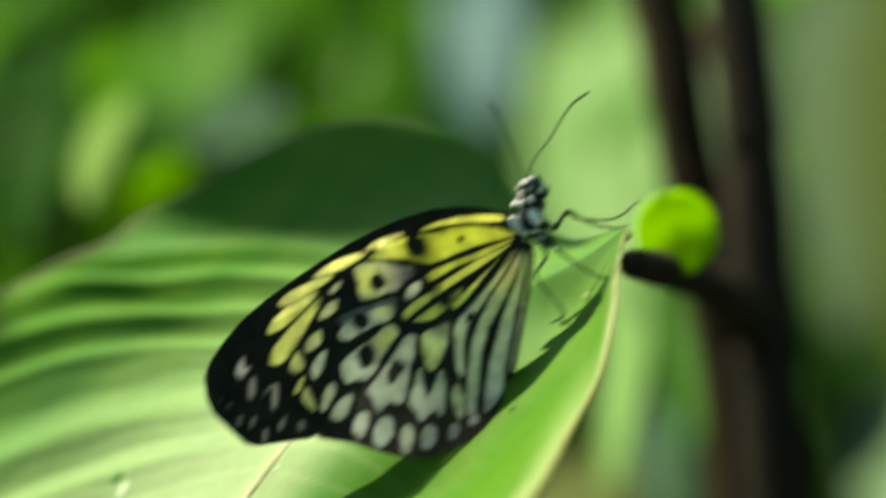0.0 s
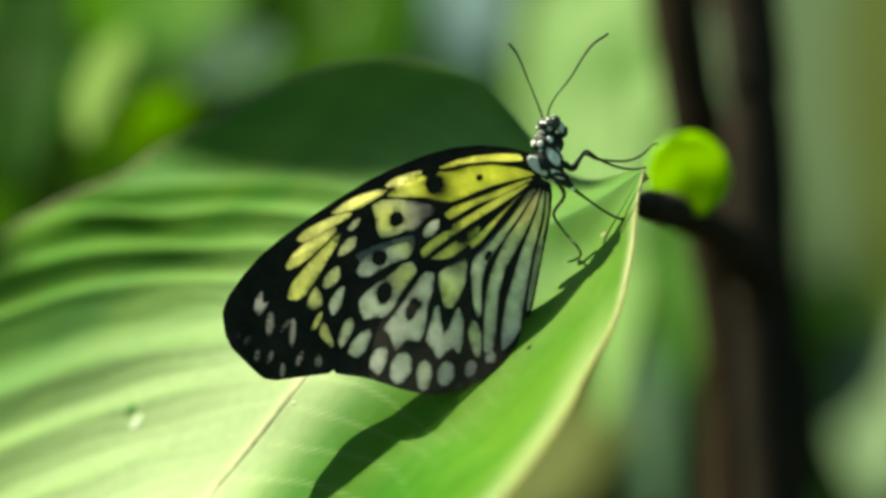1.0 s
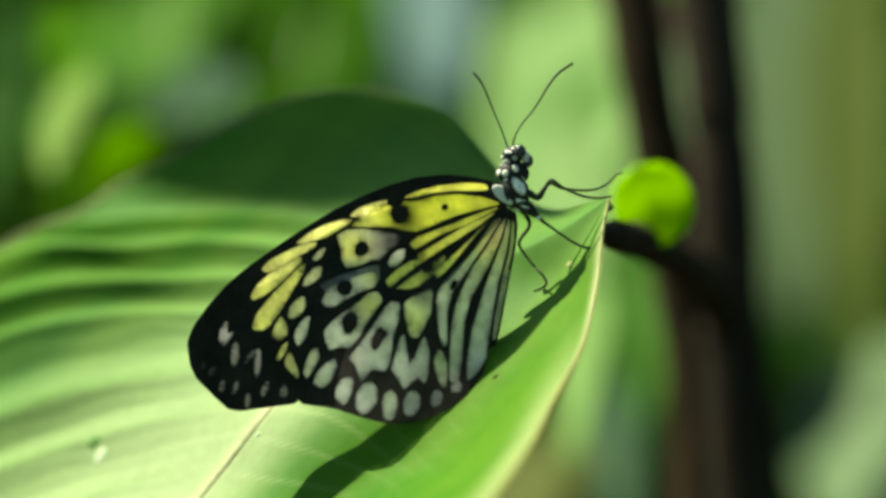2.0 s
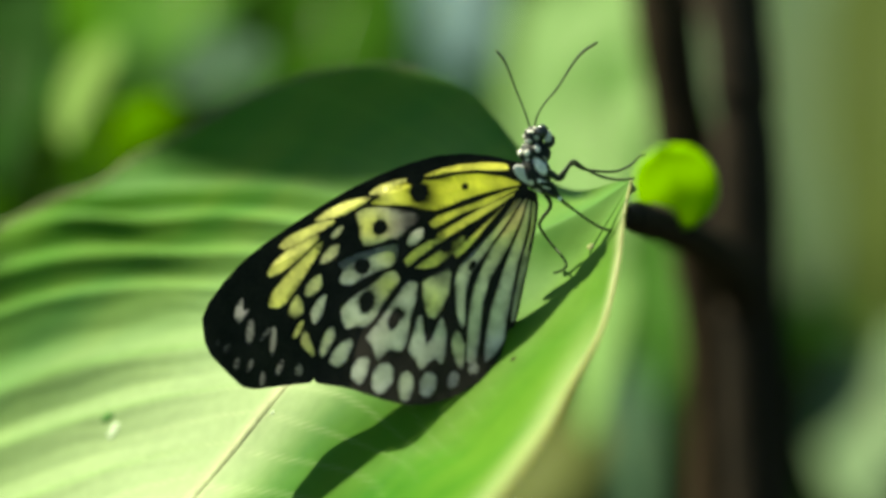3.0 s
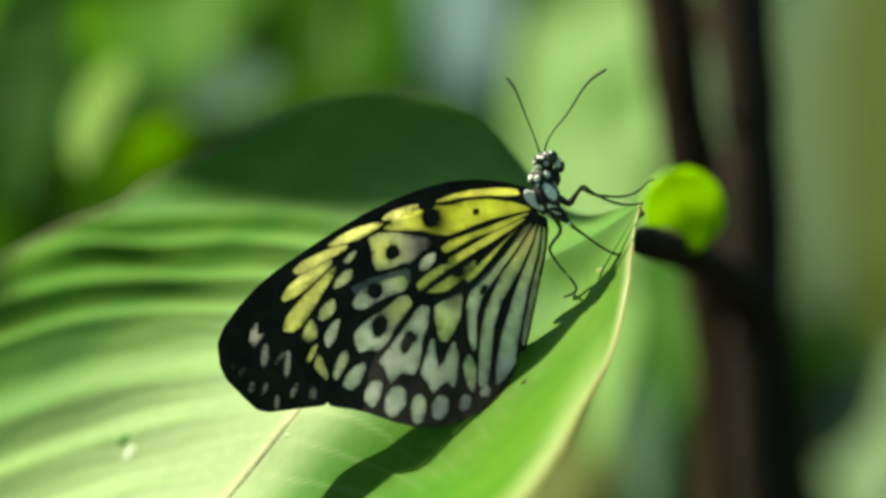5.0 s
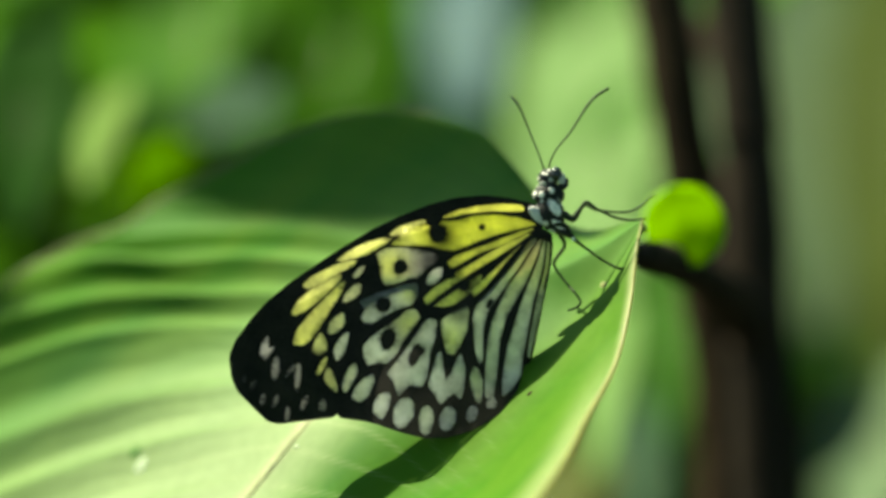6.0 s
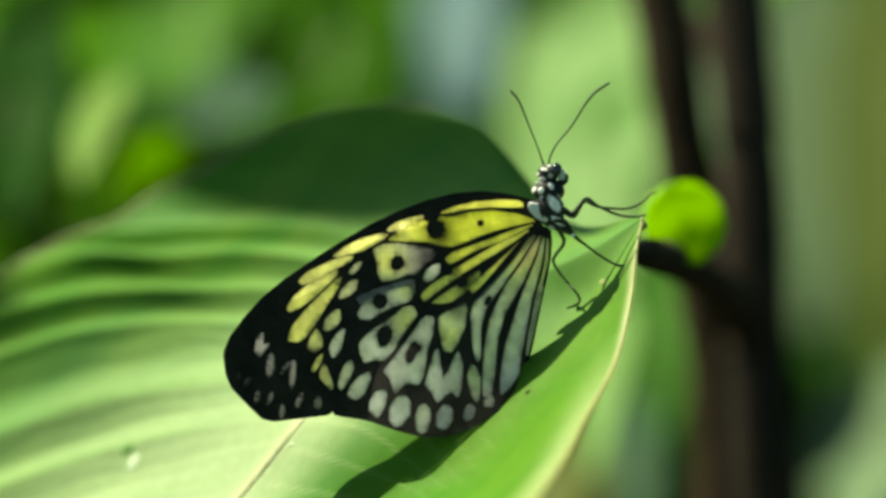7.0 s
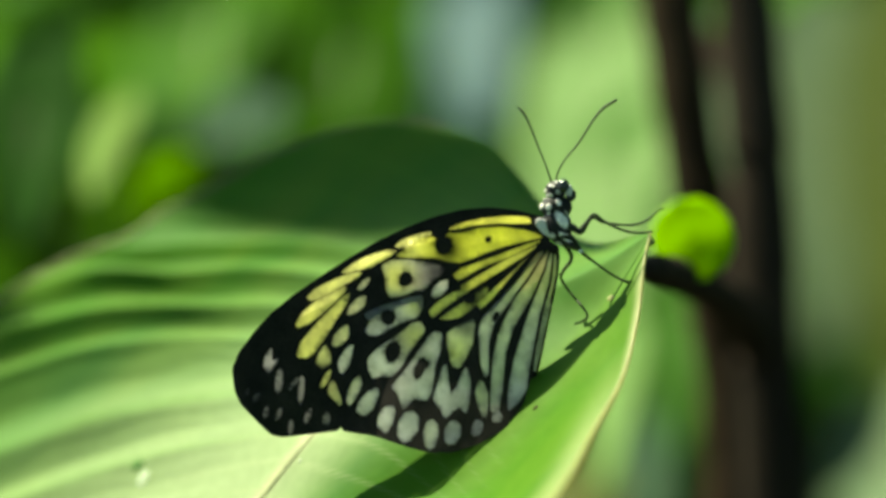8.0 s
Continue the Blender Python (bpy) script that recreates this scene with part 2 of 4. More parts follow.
# ---- the large leaf on which the butterfly sits ----
# its frame: x along the shadow line, y across towards the far lobe, z out of the upper side
LEAF_FRAME = Matrix(((0.7590, -0.4196, -0.4995, -0.0039), (0.2230, 0.8878, -0.4059, -0.0064), (0.6127, 0.1967, 0.7665, 0.9707), (0.0000, 0.0000, 0.0000, 1.0000)))


def cross_section(pts, count):
    """A smooth curve through four unevenly spaced points, by steps of even length."""
    gaps = [max(1e-6, (b - a).length) for a, b in zip(pts, pts[1:])]
    slopes = [(pts[1] - pts[0]) / gaps[0]]
    for k in (1, 2):
        slopes.append(((pts[k] - pts[k - 1]) / gaps[k - 1] * gaps[k] + (pts[k + 1] - pts[k]) / gaps[k] * gaps[k - 1]) / (gaps[k] + gaps[k - 1]))
    slopes.append((pts[3] - pts[2]) / gaps[2])
    total = sum(gaps)
    out = []
    for i in range(count):
        d = total * i / (count - 1)
        k = 0
        while k < 2 and d > gaps[k]:
            d -= gaps[k]
            k += 1
        t, g = min(1.0, d / gaps[k]), gaps[k]
        out.append(pts[k] * (2 * t ** 3 - 3 * t * t + 1) + slopes[k] * (g * (t ** 3 - 2 * t * t + t)) + pts[k + 1] * (3 * t * t - 2 * t ** 3) + slopes[k + 1] * (g * (t ** 3 - t * t)))
    return out


def rib_count(s, w):
    """Which pleat of the far half lies at a share s along the midrib and w across; whole numbers are crests."""
    ph = -5.96 + 19.42 * s - 0.97 * w - 4.99 * s * w - 0.21 * w * w - 2.84 * s * s
    return float(np.interp(ph, (-6, -1.5, 0.42, 1.1, 1.95, 2.73, 4.09, 5, 12), (-6.4, -1.9, 0, 1, 2, 3, 4, 5, 12)))


def make_main_leaf():
    leaf = empty("large_leaf", LEAF_FRAME)
    tagged(leaf, "large glossy green ribbed leaf with pale midrib", "leaf")
    steps = 481
    mid = spline([(0.0638, 0.0037, 0.0045), (0.0534, 0.0063, 0.0042), (0.0410, 0.0106, 0.0046), (0.0246, 0.0166, 0.0048), (0.0061, 0.0254, 0.0028), (-0.0169, 0.0205, 0.0071), (-0.0483, 0.017, 0.0024), (-0.0790, 0.0015, 0.0048), (-0.1083, -0.0215, 0.0117)], steps)
    far = spline([(0.0638, 0.0037, 0.0045), (0.0536, 0.0336, -0.0084), (0.0540, 0.0797, -0.0048), (0.0324, 0.1099, 0.0001), (-0.0065, 0.1245, 0.0030), (-0.0450, 0.1354, 0.0075), (-0.0896, 0.1342, 0.0103), (-0.1284, 0.1075, 0.0096), (-0.1083, -0.0215, 0.0117)], steps)
    fold_top = spline([(0.0638, 0.0037, 0.0045), (0.0542, 0.0001, 0.0036), (0.0437, -0.0022, 0.0021), (0.0304, -0.0053, 0.003), (0.0185, -0.0046, 0.0054), (0.0013, -0.0053, 0.0073), (-0.0224, -0.0046, 0.0058), (-0.0527, -0.0114, 0.0059), (-0.1083, -0.0215, 0.0117)], steps)
    fold_low = spline([(0.0638, 0.0037, 0.0045), (0.0543, -0.0044, 0.0061), (0.0442, -0.0089, 0.0041), (0.0311, -0.0105, 0.0031), (0.0207, -0.0115, 0.0038), (0.0029, -0.0137, 0.0047), (-0.0152, -0.0118, 0.0048), (-0.0487, -0.02, 0.005), (-0.1083, -0.0215, 0.0117)], steps)
    near = spline([(0.0638, 0.0037, 0.0045), (0.0582, -0.0044, 0.0069), (0.0501, -0.0146, 0.007), (0.0391, -0.0281, 0.0093), (0.0286, -0.0399, 0.0152), (0.0165, -0.056, 0.0253), (-0.004, -0.071, 0.0351), (-0.0376, -0.0673, 0.0281), (-0.1083, -0.0215, 0.0117)], steps)
    bm = bmesh.new()
    vein = bm.verts.layers.float.new("vein")
    pale_vein = bm.verts.layers.float.new("pale_vein")
    painted_sheen = bm.verts.layers.float.new("painted_sheen")
    pale = bm.verts.layers.float.new("pale_edge")
    rows = []
    nv = 64
    for i in range(steps):
        s = i / (steps - 1)
        row = []
        outer = mid[i].lerp(far[i], 1 - 0.055 * math.exp(-((s - 0.575) / 0.035) ** 2) + 0.022 * math.exp(-((s - 0.445) / 0.04) ** 2))
        flank = cross_section([mid[i], fold_top[i], fold_low[i], near[i]], nv // 2 + 1)
        for j in range(-nv // 2, nv + 1):
            v = j / nv if j > 0 else j / (nv // 2)
            end = outer if v > 0 else near[i]
            w = abs(v)
            p = mid[i].lerp(end, w) if v > 0 else flank[-j]
            width = (end - mid[i]).length
            h = 0.0012 * noise.noise(Vector((p.x * 30, p.y * 30, 1)))
            if v > 0:
                # pleats: each falls steeply behind its crest and climbs slowly to the next
                ph = rib_count(s, w) + 0.035 * noise.noise(Vector((s * 6, w * 2, 3)))
                u = ph - math.floor(ph)
                fold = (1 - u / 0.56) ** 1.3 if u < 0.56 else ((u - 0.56) / 0.44) ** 1.35
                amp = 0.0051 * max(0.0, min(1.0, (w - 0.06) / 0.58)) ** 1.25 * float(np.interp(ph, (-0.5, 0, 1.0, 3.2, 4, 5, 7), (0, 0.3, 0.9, 1.0, 0.75, 0.75, 0.6)))
                amp *= 1 - 0.85 * max(0.0, min(1.0, (w - 0.89) / 0.09))
                amp *= 0.95 + 0.2 * noise.noise(Vector((ph * 0.8, w * 2.5, 9)))
                h += amp * (fold - 0.4) - 0.16 * width * w * (1 - w)
                h += 0.00012 * math.sin(2 * math.pi * 3.7 * ph + 4 * noise.noise(Vector((s * 20, w * 3, 2)))) * min(1, w * 3) * min(1.0, s * 2)
            vert = bm.verts.new(p + Vector((0, 0, h)))
            if v > 0:
                vert[vein] = max(0.0, math.cos(2 * math.pi * (ph + 0.04))) ** 24 * 0.4 * min(1, w * 4)
            side = (26 * (s - 0.15 * w) if v < 0 else rib_count(s, w) * 2) + 0.2 * noise.noise(Vector((s * 9, w * 4, 5)))
            vert[pale_vein] = max(0.0, math.cos(2 * math.pi * side)) ** 60 * 0.5 * max(0.0, 1 - w * (1.6 if v < 0 else 3.0)) * max(0.0, min(1.0, (s - 0.3) / 0.25))
            if j in (0, 1):
                vert[pale_vein] = (0.6, 0.35)[j] * max(0.0, min(1.0, (s - 0.3) / 0.2))
            # mask of the painted gloss: wide on the far half, weak near the base
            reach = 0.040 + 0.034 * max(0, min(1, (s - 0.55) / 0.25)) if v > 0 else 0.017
            vert[painted_sheen] = math.exp(-(w * width / reach) ** 2) * (0.12 + 0.88 * max(0, min(1, (s - 0.25) / 0.45)))
            inset, late = (1 - w) * width, max(0.0, min(1.0, (s - 0.3) / 0.35))
            vert[pale] = (0.75 - 0.3 * late) * max(math.exp(-(inset / 0.0011) ** 2), late * math.exp(-(inset / 0.008) ** 2)) * max(0.0, min(1.0, (s - 0.08) / 0.1)) if v < 0 else 0.0
            row.append(vert)
        rows.append(row)
    for r0, r1 in zip(rows[1:], rows[2:]):
        for k in range(len(r0) - 1):
            bm.faces.new((r0[k], r0[k + 1], r1[k + 1], r1[k]))
    edge_far = [r[-1].co.copy() for r in rows[1::2]]
    edge_near = [r[0].co.copy() for r in rows[1::2]]
    rib = [r[nv // 2].co.copy() for r in rows[1::2]]
    bmesh.ops.recalc_face_normals(bm, faces=bm.faces[:])
    if sum(f.normal.z for f in bm.faces) < 0:
        bmesh.ops.reverse_faces(bm, faces=bm.faces[:])
    bm.normal_update()
    places = [(v.co.copy(), v.normal.copy()) for v in bm.verts]
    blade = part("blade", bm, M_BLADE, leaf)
    sol = blade.modifiers.new("thickness", "SOLIDIFY")
    sol.thickness, sol.offset = 0.0004, -1
    n = len(rib)
    part("midrib", tube([p + Vector((0, 0, -0.0009 - 0.0006 * min(1, i / 135) - 0.0009 * max(0, 1 - i / 125))) for i, p in enumerate(rib)], [0.0010 + 0.0008 * min(1, i / 135) for i in range(n)], 16), M_MIDRIB, leaf, "pale yellow-green midrib")
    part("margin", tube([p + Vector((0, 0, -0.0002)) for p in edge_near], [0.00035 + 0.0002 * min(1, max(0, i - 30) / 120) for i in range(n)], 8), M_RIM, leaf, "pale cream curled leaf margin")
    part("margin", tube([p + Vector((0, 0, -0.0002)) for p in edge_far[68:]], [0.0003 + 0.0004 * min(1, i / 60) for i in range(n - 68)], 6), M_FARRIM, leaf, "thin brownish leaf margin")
    for at, size, turn, mat, label in (((-0.0547, 0.0528, 0.0010), (0.0021, 0.0013), 60, M_DROP, "small pale scar"), ((-0.0542, 0.0568, 0.0007), (0.0019, 0.0010), 20, M_DENT, "small dark green dent"),
                                       ((0.0488, -0.0015, 0.0033), (0.0016, 0.0007), 65, M_RIM, "small cream nick"),
                                       ((0.0223, -0.0128, 0.0035), (0.0007, 0.0004), 40, M_BARK, "tiny brown speck"), ((-0.0222, 0.0185, 0.0084), (0.0006, 0.0004), 50, M_DROP, "tiny white fleck")):
        q = min(places, key=lambda pn: (pn[0].x - at[0]) ** 2 + (pn[0].y - at[1]) ** 2)
        ob = part("scar", blob((0, 0, 0), (*size, 0.00018), turn), mat, leaf, label)
        ob.matrix_basis = Matrix.Translation(q[0]) @ q[1].to_track_quat("Z", "Y").to_matrix().to_4x4()
    return leaf


make_main_leaf()

# ---- the butterfly ----
BUTTERFLY_FRAME = pose(0.01947, 0.00549, 1.01509, 70, 0, 0)
butterfly = empty("butterfly", BUTTERFLY_FRAME)
tagged(butterfly, "black, white and yellow butterfly resting with closed wings", "butterfly")


def rounded(pts, turns=2):
    """Cuts the corners of a closed outline."""
    for _ in range(turns):
        out = []
        for a, b in zip(pts, pts[1:] + pts[:1]):
            out += [(a[0] * 0.87 + b[0] * 0.13, a[1] * 0.87 + b[1] * 0.13), (a[0] * 0.13 + b[0] * 0.87, a[1] * 0.13 + b[1] * 0.87)]
        pts = out
    return pts


def oval(x, y, rx, ry, tilt=0.0):
    """Control points of an egg, millimetres from the wing root."""
    c, s = math.cos(radians(tilt)), math.sin(radians(tilt))
    pts = []
    for k in range(8):
        a = 2 * math.pi * k / 8
        px, py = rx * 1.06 * math.cos(a) * (1 + 0.1 * math.sin(a)), ry * 1.06 * math.sin(a)
        pts.append((x + px * c - py * s, y + px * s + py * c))
    return pts


# outlines, cells (with their share of yellow) and dark spots, millimetres from the wing root
FORE_OUTLINE = [(0.3, 0.0), (-0.6, 3.0), (-6.3, 4.4), (-12.0, 4.9), (-17.6, 4.4), (-23.3, 2.8), (-29.0, 0.5), (-34.7, -2.3), (-40.4, -5.8), (-46.1, -9.6), (-51.8, -13.6), (-56.4, -17.5), (-59.8, -21.4), (-62.7, -25.5), (-64.0, -28.7), (-63.4, -33.2), (-62.1, -36.0), (-58.6, -39.5), (-55.8, -42.1), (-53.5, -42.6), (-48.4, -41.9), (-42.0, -41.1), (-40.9, -38.7), (-40.4, -34.2), (-39.1, -29.6), (-37.5, -22.8), (-35.9, -18.2), (-30.9, -15.9), (-26.3, -14.6), (-24.7, -19.6), (-18.6, -19.8), (-11.5, -17.1), (-4.7, -8.3), (0.6, -2.8)]
FORE_CELLS = [
    ([(-20.4, 0.2), (-17.6, 1.5), (-13.1, 2.6), (-8.5, 3.1), (-4.2, 3.0), (-3.3, 1.9), (-6.3, 1.6), (-10.8, 1.7), (-15.4, 1.1), (-18.8, 0.3)], 0.95),
    ([(-31.0, -5.5), (-29.0, -3.8), (-26.8, -2.3), (-23.9, -1.0), (-21.1, -0.5), (-18.0, -0.6), (-14.2, 0.5), (-9.7, 0.9), (-4.6, 0.3), (-0.8, -1.0), (-3.2, -1.6), (-8.5, -2.8), (-13.1, -4.6), (-17.6, -6.5), (-20.5, -6.4), (-23.2, -5.5), (-26.8, -5.6)], 1, (-20.0, -3.8, 2.8, 0.85, 1), (-27.9, -4.0, 3.4, -0.2)),
    ([(-31.2, -3.5), (-29.6, -2.0), (-26.8, -0.9), (-23.7, -0.3), (-23.5, -0.9), (-25.6, -2.0), (-29.0, -3.6)], 0.74),
    ([(-42.0, -8.8), (-39.3, -6.8), (-35.9, -5.1), (-32.2, -4.1), (-30.7, -4.2), (-31.9, -5.2), (-34.7, -6.9), (-35.9, -7.6), (-38.7, -8.3), (-41.0, -9.0)], 0.74),
    ([(-49.0, -14.3), (-47.3, -12.3), (-43.8, -10.5), (-40.4, -9.1), (-37.7, -8.7), (-38.7, -9.9), (-42.1, -11.7), (-45.5, -13.8), (-47.8, -14.7)], 0.74),
    ([(-51.2, -19.6), (-49.5, -16.9), (-46.7, -14.5), (-42.9, -12.5), (-41.0, -11.6), (-41.1, -12.8), (-43.5, -15.1), (-46.1, -17.5), (-49.0, -19.7), (-50.7, -20.2)], 0.74),
    ([(-50.9, -26.0), (-49.9, -23.0), (-46.7, -19.1), (-43.8, -16.2), (-41.0, -13.4), (-40.2, -13.0), (-40.7, -14.8), (-42.7, -18.2), (-45.0, -21.9), (-47.3, -25.3), (-49.0, -26.4)], 0.74),
    ([(-47.1, -27.6), (-45.8, -24.5), (-45.0, -23.6), (-44.0, -25.4), (-43.8, -27.3), (-45.5, -28.5)], 0.6, (-46.3, -28.2, 1.6, 0.4, 1)),
    ([(-44.4, -33.2), (-43.8, -30.5), (-42.9, -31.4), (-41.4, -35.3), (-42.0, -36.0), (-43.6, -34.2)], 0.55, (-43.2, -32.5, 4.6, 0.35, 1)),
    ([(-46.0, -32.3), (-44.9, -29.6), (-43.7, -28.6), (-44.2, -30.7), (-45.4, -32.3)], 0.7),
    ([(-38.7, -12.2), (-37.6, -10.5), (-36.2, -9.8), (-36.7, -11.2), (-37.9, -12.4)], 0.35),
    ([(-40.7, -17.5), (-40.0, -15.5), (-38.1, -13.7), (-36.9, -13.6), (-37.2, -15.5), (-39.1, -17.1)], 0.4),
    ([(-43.7, -23.7), (-43.2, -21.6), (-41.6, -19.9), (-40.5, -19.7), (-40.2, -21.6), (-41.2, -23.2), (-42.9, -24.0)], 0.45),
    ([(-41.9, -29.3), (-42.5, -27.3), (-41.4, -25.1), (-39.9, -23.7), (-38.4, -23.8), (-38.6, -25.7), (-40.0, -27.4), (-41.2, -29.3)], 0.05),
    ([(-33.8, -7.3), (-31.9, -6.3), (-29.0, -6.1), (-26.3, -6.4), (-23.9, -6.6), (-20.8, -7.6), (-21.5, -9.1), (-23.9, -10.7), (-25.1, -12.3), (-26.8, -12.2), (-29.0, -13.2), (-32.0, -13.8), (-32.8, -12.0), (-33.0, -9.7)], 0, (-31.0, -9.7, 5.0, 0.75), (-22.8, -8.9, 3.9, 0.85, 1)),
    ([(-23.5, -13.2), (-23.1, -11.6), (-21.6, -10.4), (-20.3, -10.1), (-20.3, -11.6), (-21.5, -13.2), (-23.0, -13.8)], 0.1),
    ([(-19.2, -9.0), (-17.6, -7.7), (-14.2, -6.5), (-9.7, -4.8), (-4.2, -2.6), (-1.2, -1.75), (-3.6, -3.0), (-8.5, -5.5), (-13.1, -7.2), (-16.5, -9.2), (-18.2, -10.1)], 0.95),
    ([(-17.6, -11.2), (-14.2, -9.3), (-9.7, -6.5), (-4.6, -4.0), (-2.0, -2.8), (-5.2, -5.3), (-10.8, -8.9), (-14.8, -11.4), (-17.1, -12.4)], 0.9),
    ([(-24.0, -16.6), (-22.5, -14.8), (-19.9, -13.1), (-17.6, -12.1), (-15.4, -11.8), (-18.8, -14.2), (-21.1, -15.9), (-23.3, -17.9)], 0.8),
    ([(-13.7, -15.9), (-14.2, -15.0), (-12.0, -12.8), (-8.5, -9.6), (-5.1, -6.4), (-1.2, -2.7), (-1.1, -3.6), (-4.6, -7.5), (-8.5, -11.6), (-12.0, -15.0), (-13.3, -16.3)], 0.85),
    ([(-22.9, -19.0), (-20.5, -17.0), (-17.6, -15.0), (-14.2, -12.5), (-12.0, -11.4), (-12.3, -12.8), (-14.2, -15.0), (-17.6, -17.6), (-20.5, -19.6), (-22.2, -19.7)], 0.8, (-15.1, -13.4, 2.3, 0.8, 1)),
    (oval(-40.4, -38.8, 0.74, 0.97, 15), -0.5),
    (oval(-44.6, -38.7, 0.68, 1.37, -8), -0.5),
    (oval(-48.4, -38.3, 0.51, 1.71, -22), -0.5),
    (oval(-51.8, -40.4, 0.51, 1.48, -5), -0.5),
    (oval(-54.3, -37.8, 0.51, 1.37, -25), -0.5),
    (oval(-56.9, -37.6, 0.51, 1.25, -12), -0.45),
    (oval(-59.0, -34.8, 0.51, 1.37, -28), -0.82),
    (oval(-60.9, -33.6, 0.46, 0.91, -30), -0.85),
    ([(-57.6, -28.2), (-57.2, -25.8), (-55.9, -24.4), (-55.9, -27.1), (-54.4, -26.6), (-55.2, -28.0), (-56.6, -29.6)], -0.35),
    (oval(-54.3, -31.2, 0.74, 2.51, -6), -0.5),
    (oval(-49.8, -33.0, 0.57, 2.85, -3), -0.3),
    (oval(-51.2, -31.5, 0.46, 1.71, -38), -0.6),
]
FORE_SPOTS = [
    oval(-12.1, -1.7, 0.68, 0.63, 0),
    oval(-21.3, -3.0, 1.71, 1.82, 0),
    oval(-22.0, -0.5, 1.82, 1.02, 15),
    oval(-28.9, -10.1, 1.37, 1.59, -30),
    oval(-15.8, -13.8, 1.14, 1.02, 20),
]
HIND_OUTLINE = [(0.3, -1.8), (-1.1, -2.0), (-5.7, -7.1), (-12.5, -15.5), (-18.8, -18.2), (-24.0, -18.0), (-25.2, -12.6), (-31.3, -14.0), (-37.2, -16.4), (-39.1, -22.8), (-40.4, -29.6), (-41.3, -34.2), (-41.8, -41.1), (-35.9, -41.9), (-33.6, -42.4), (-29.0, -44.0), (-23.9, -45.3), (-18.8, -45.2), (-13.1, -43.3), (-8.5, -40.4), (-4.6, -35.5), (-3.4, -31.3), (-2.0, -26.8), (0.0, -17.6), (1.5, -11.4), (2.6, -5.7), (2.3, -2.8)]
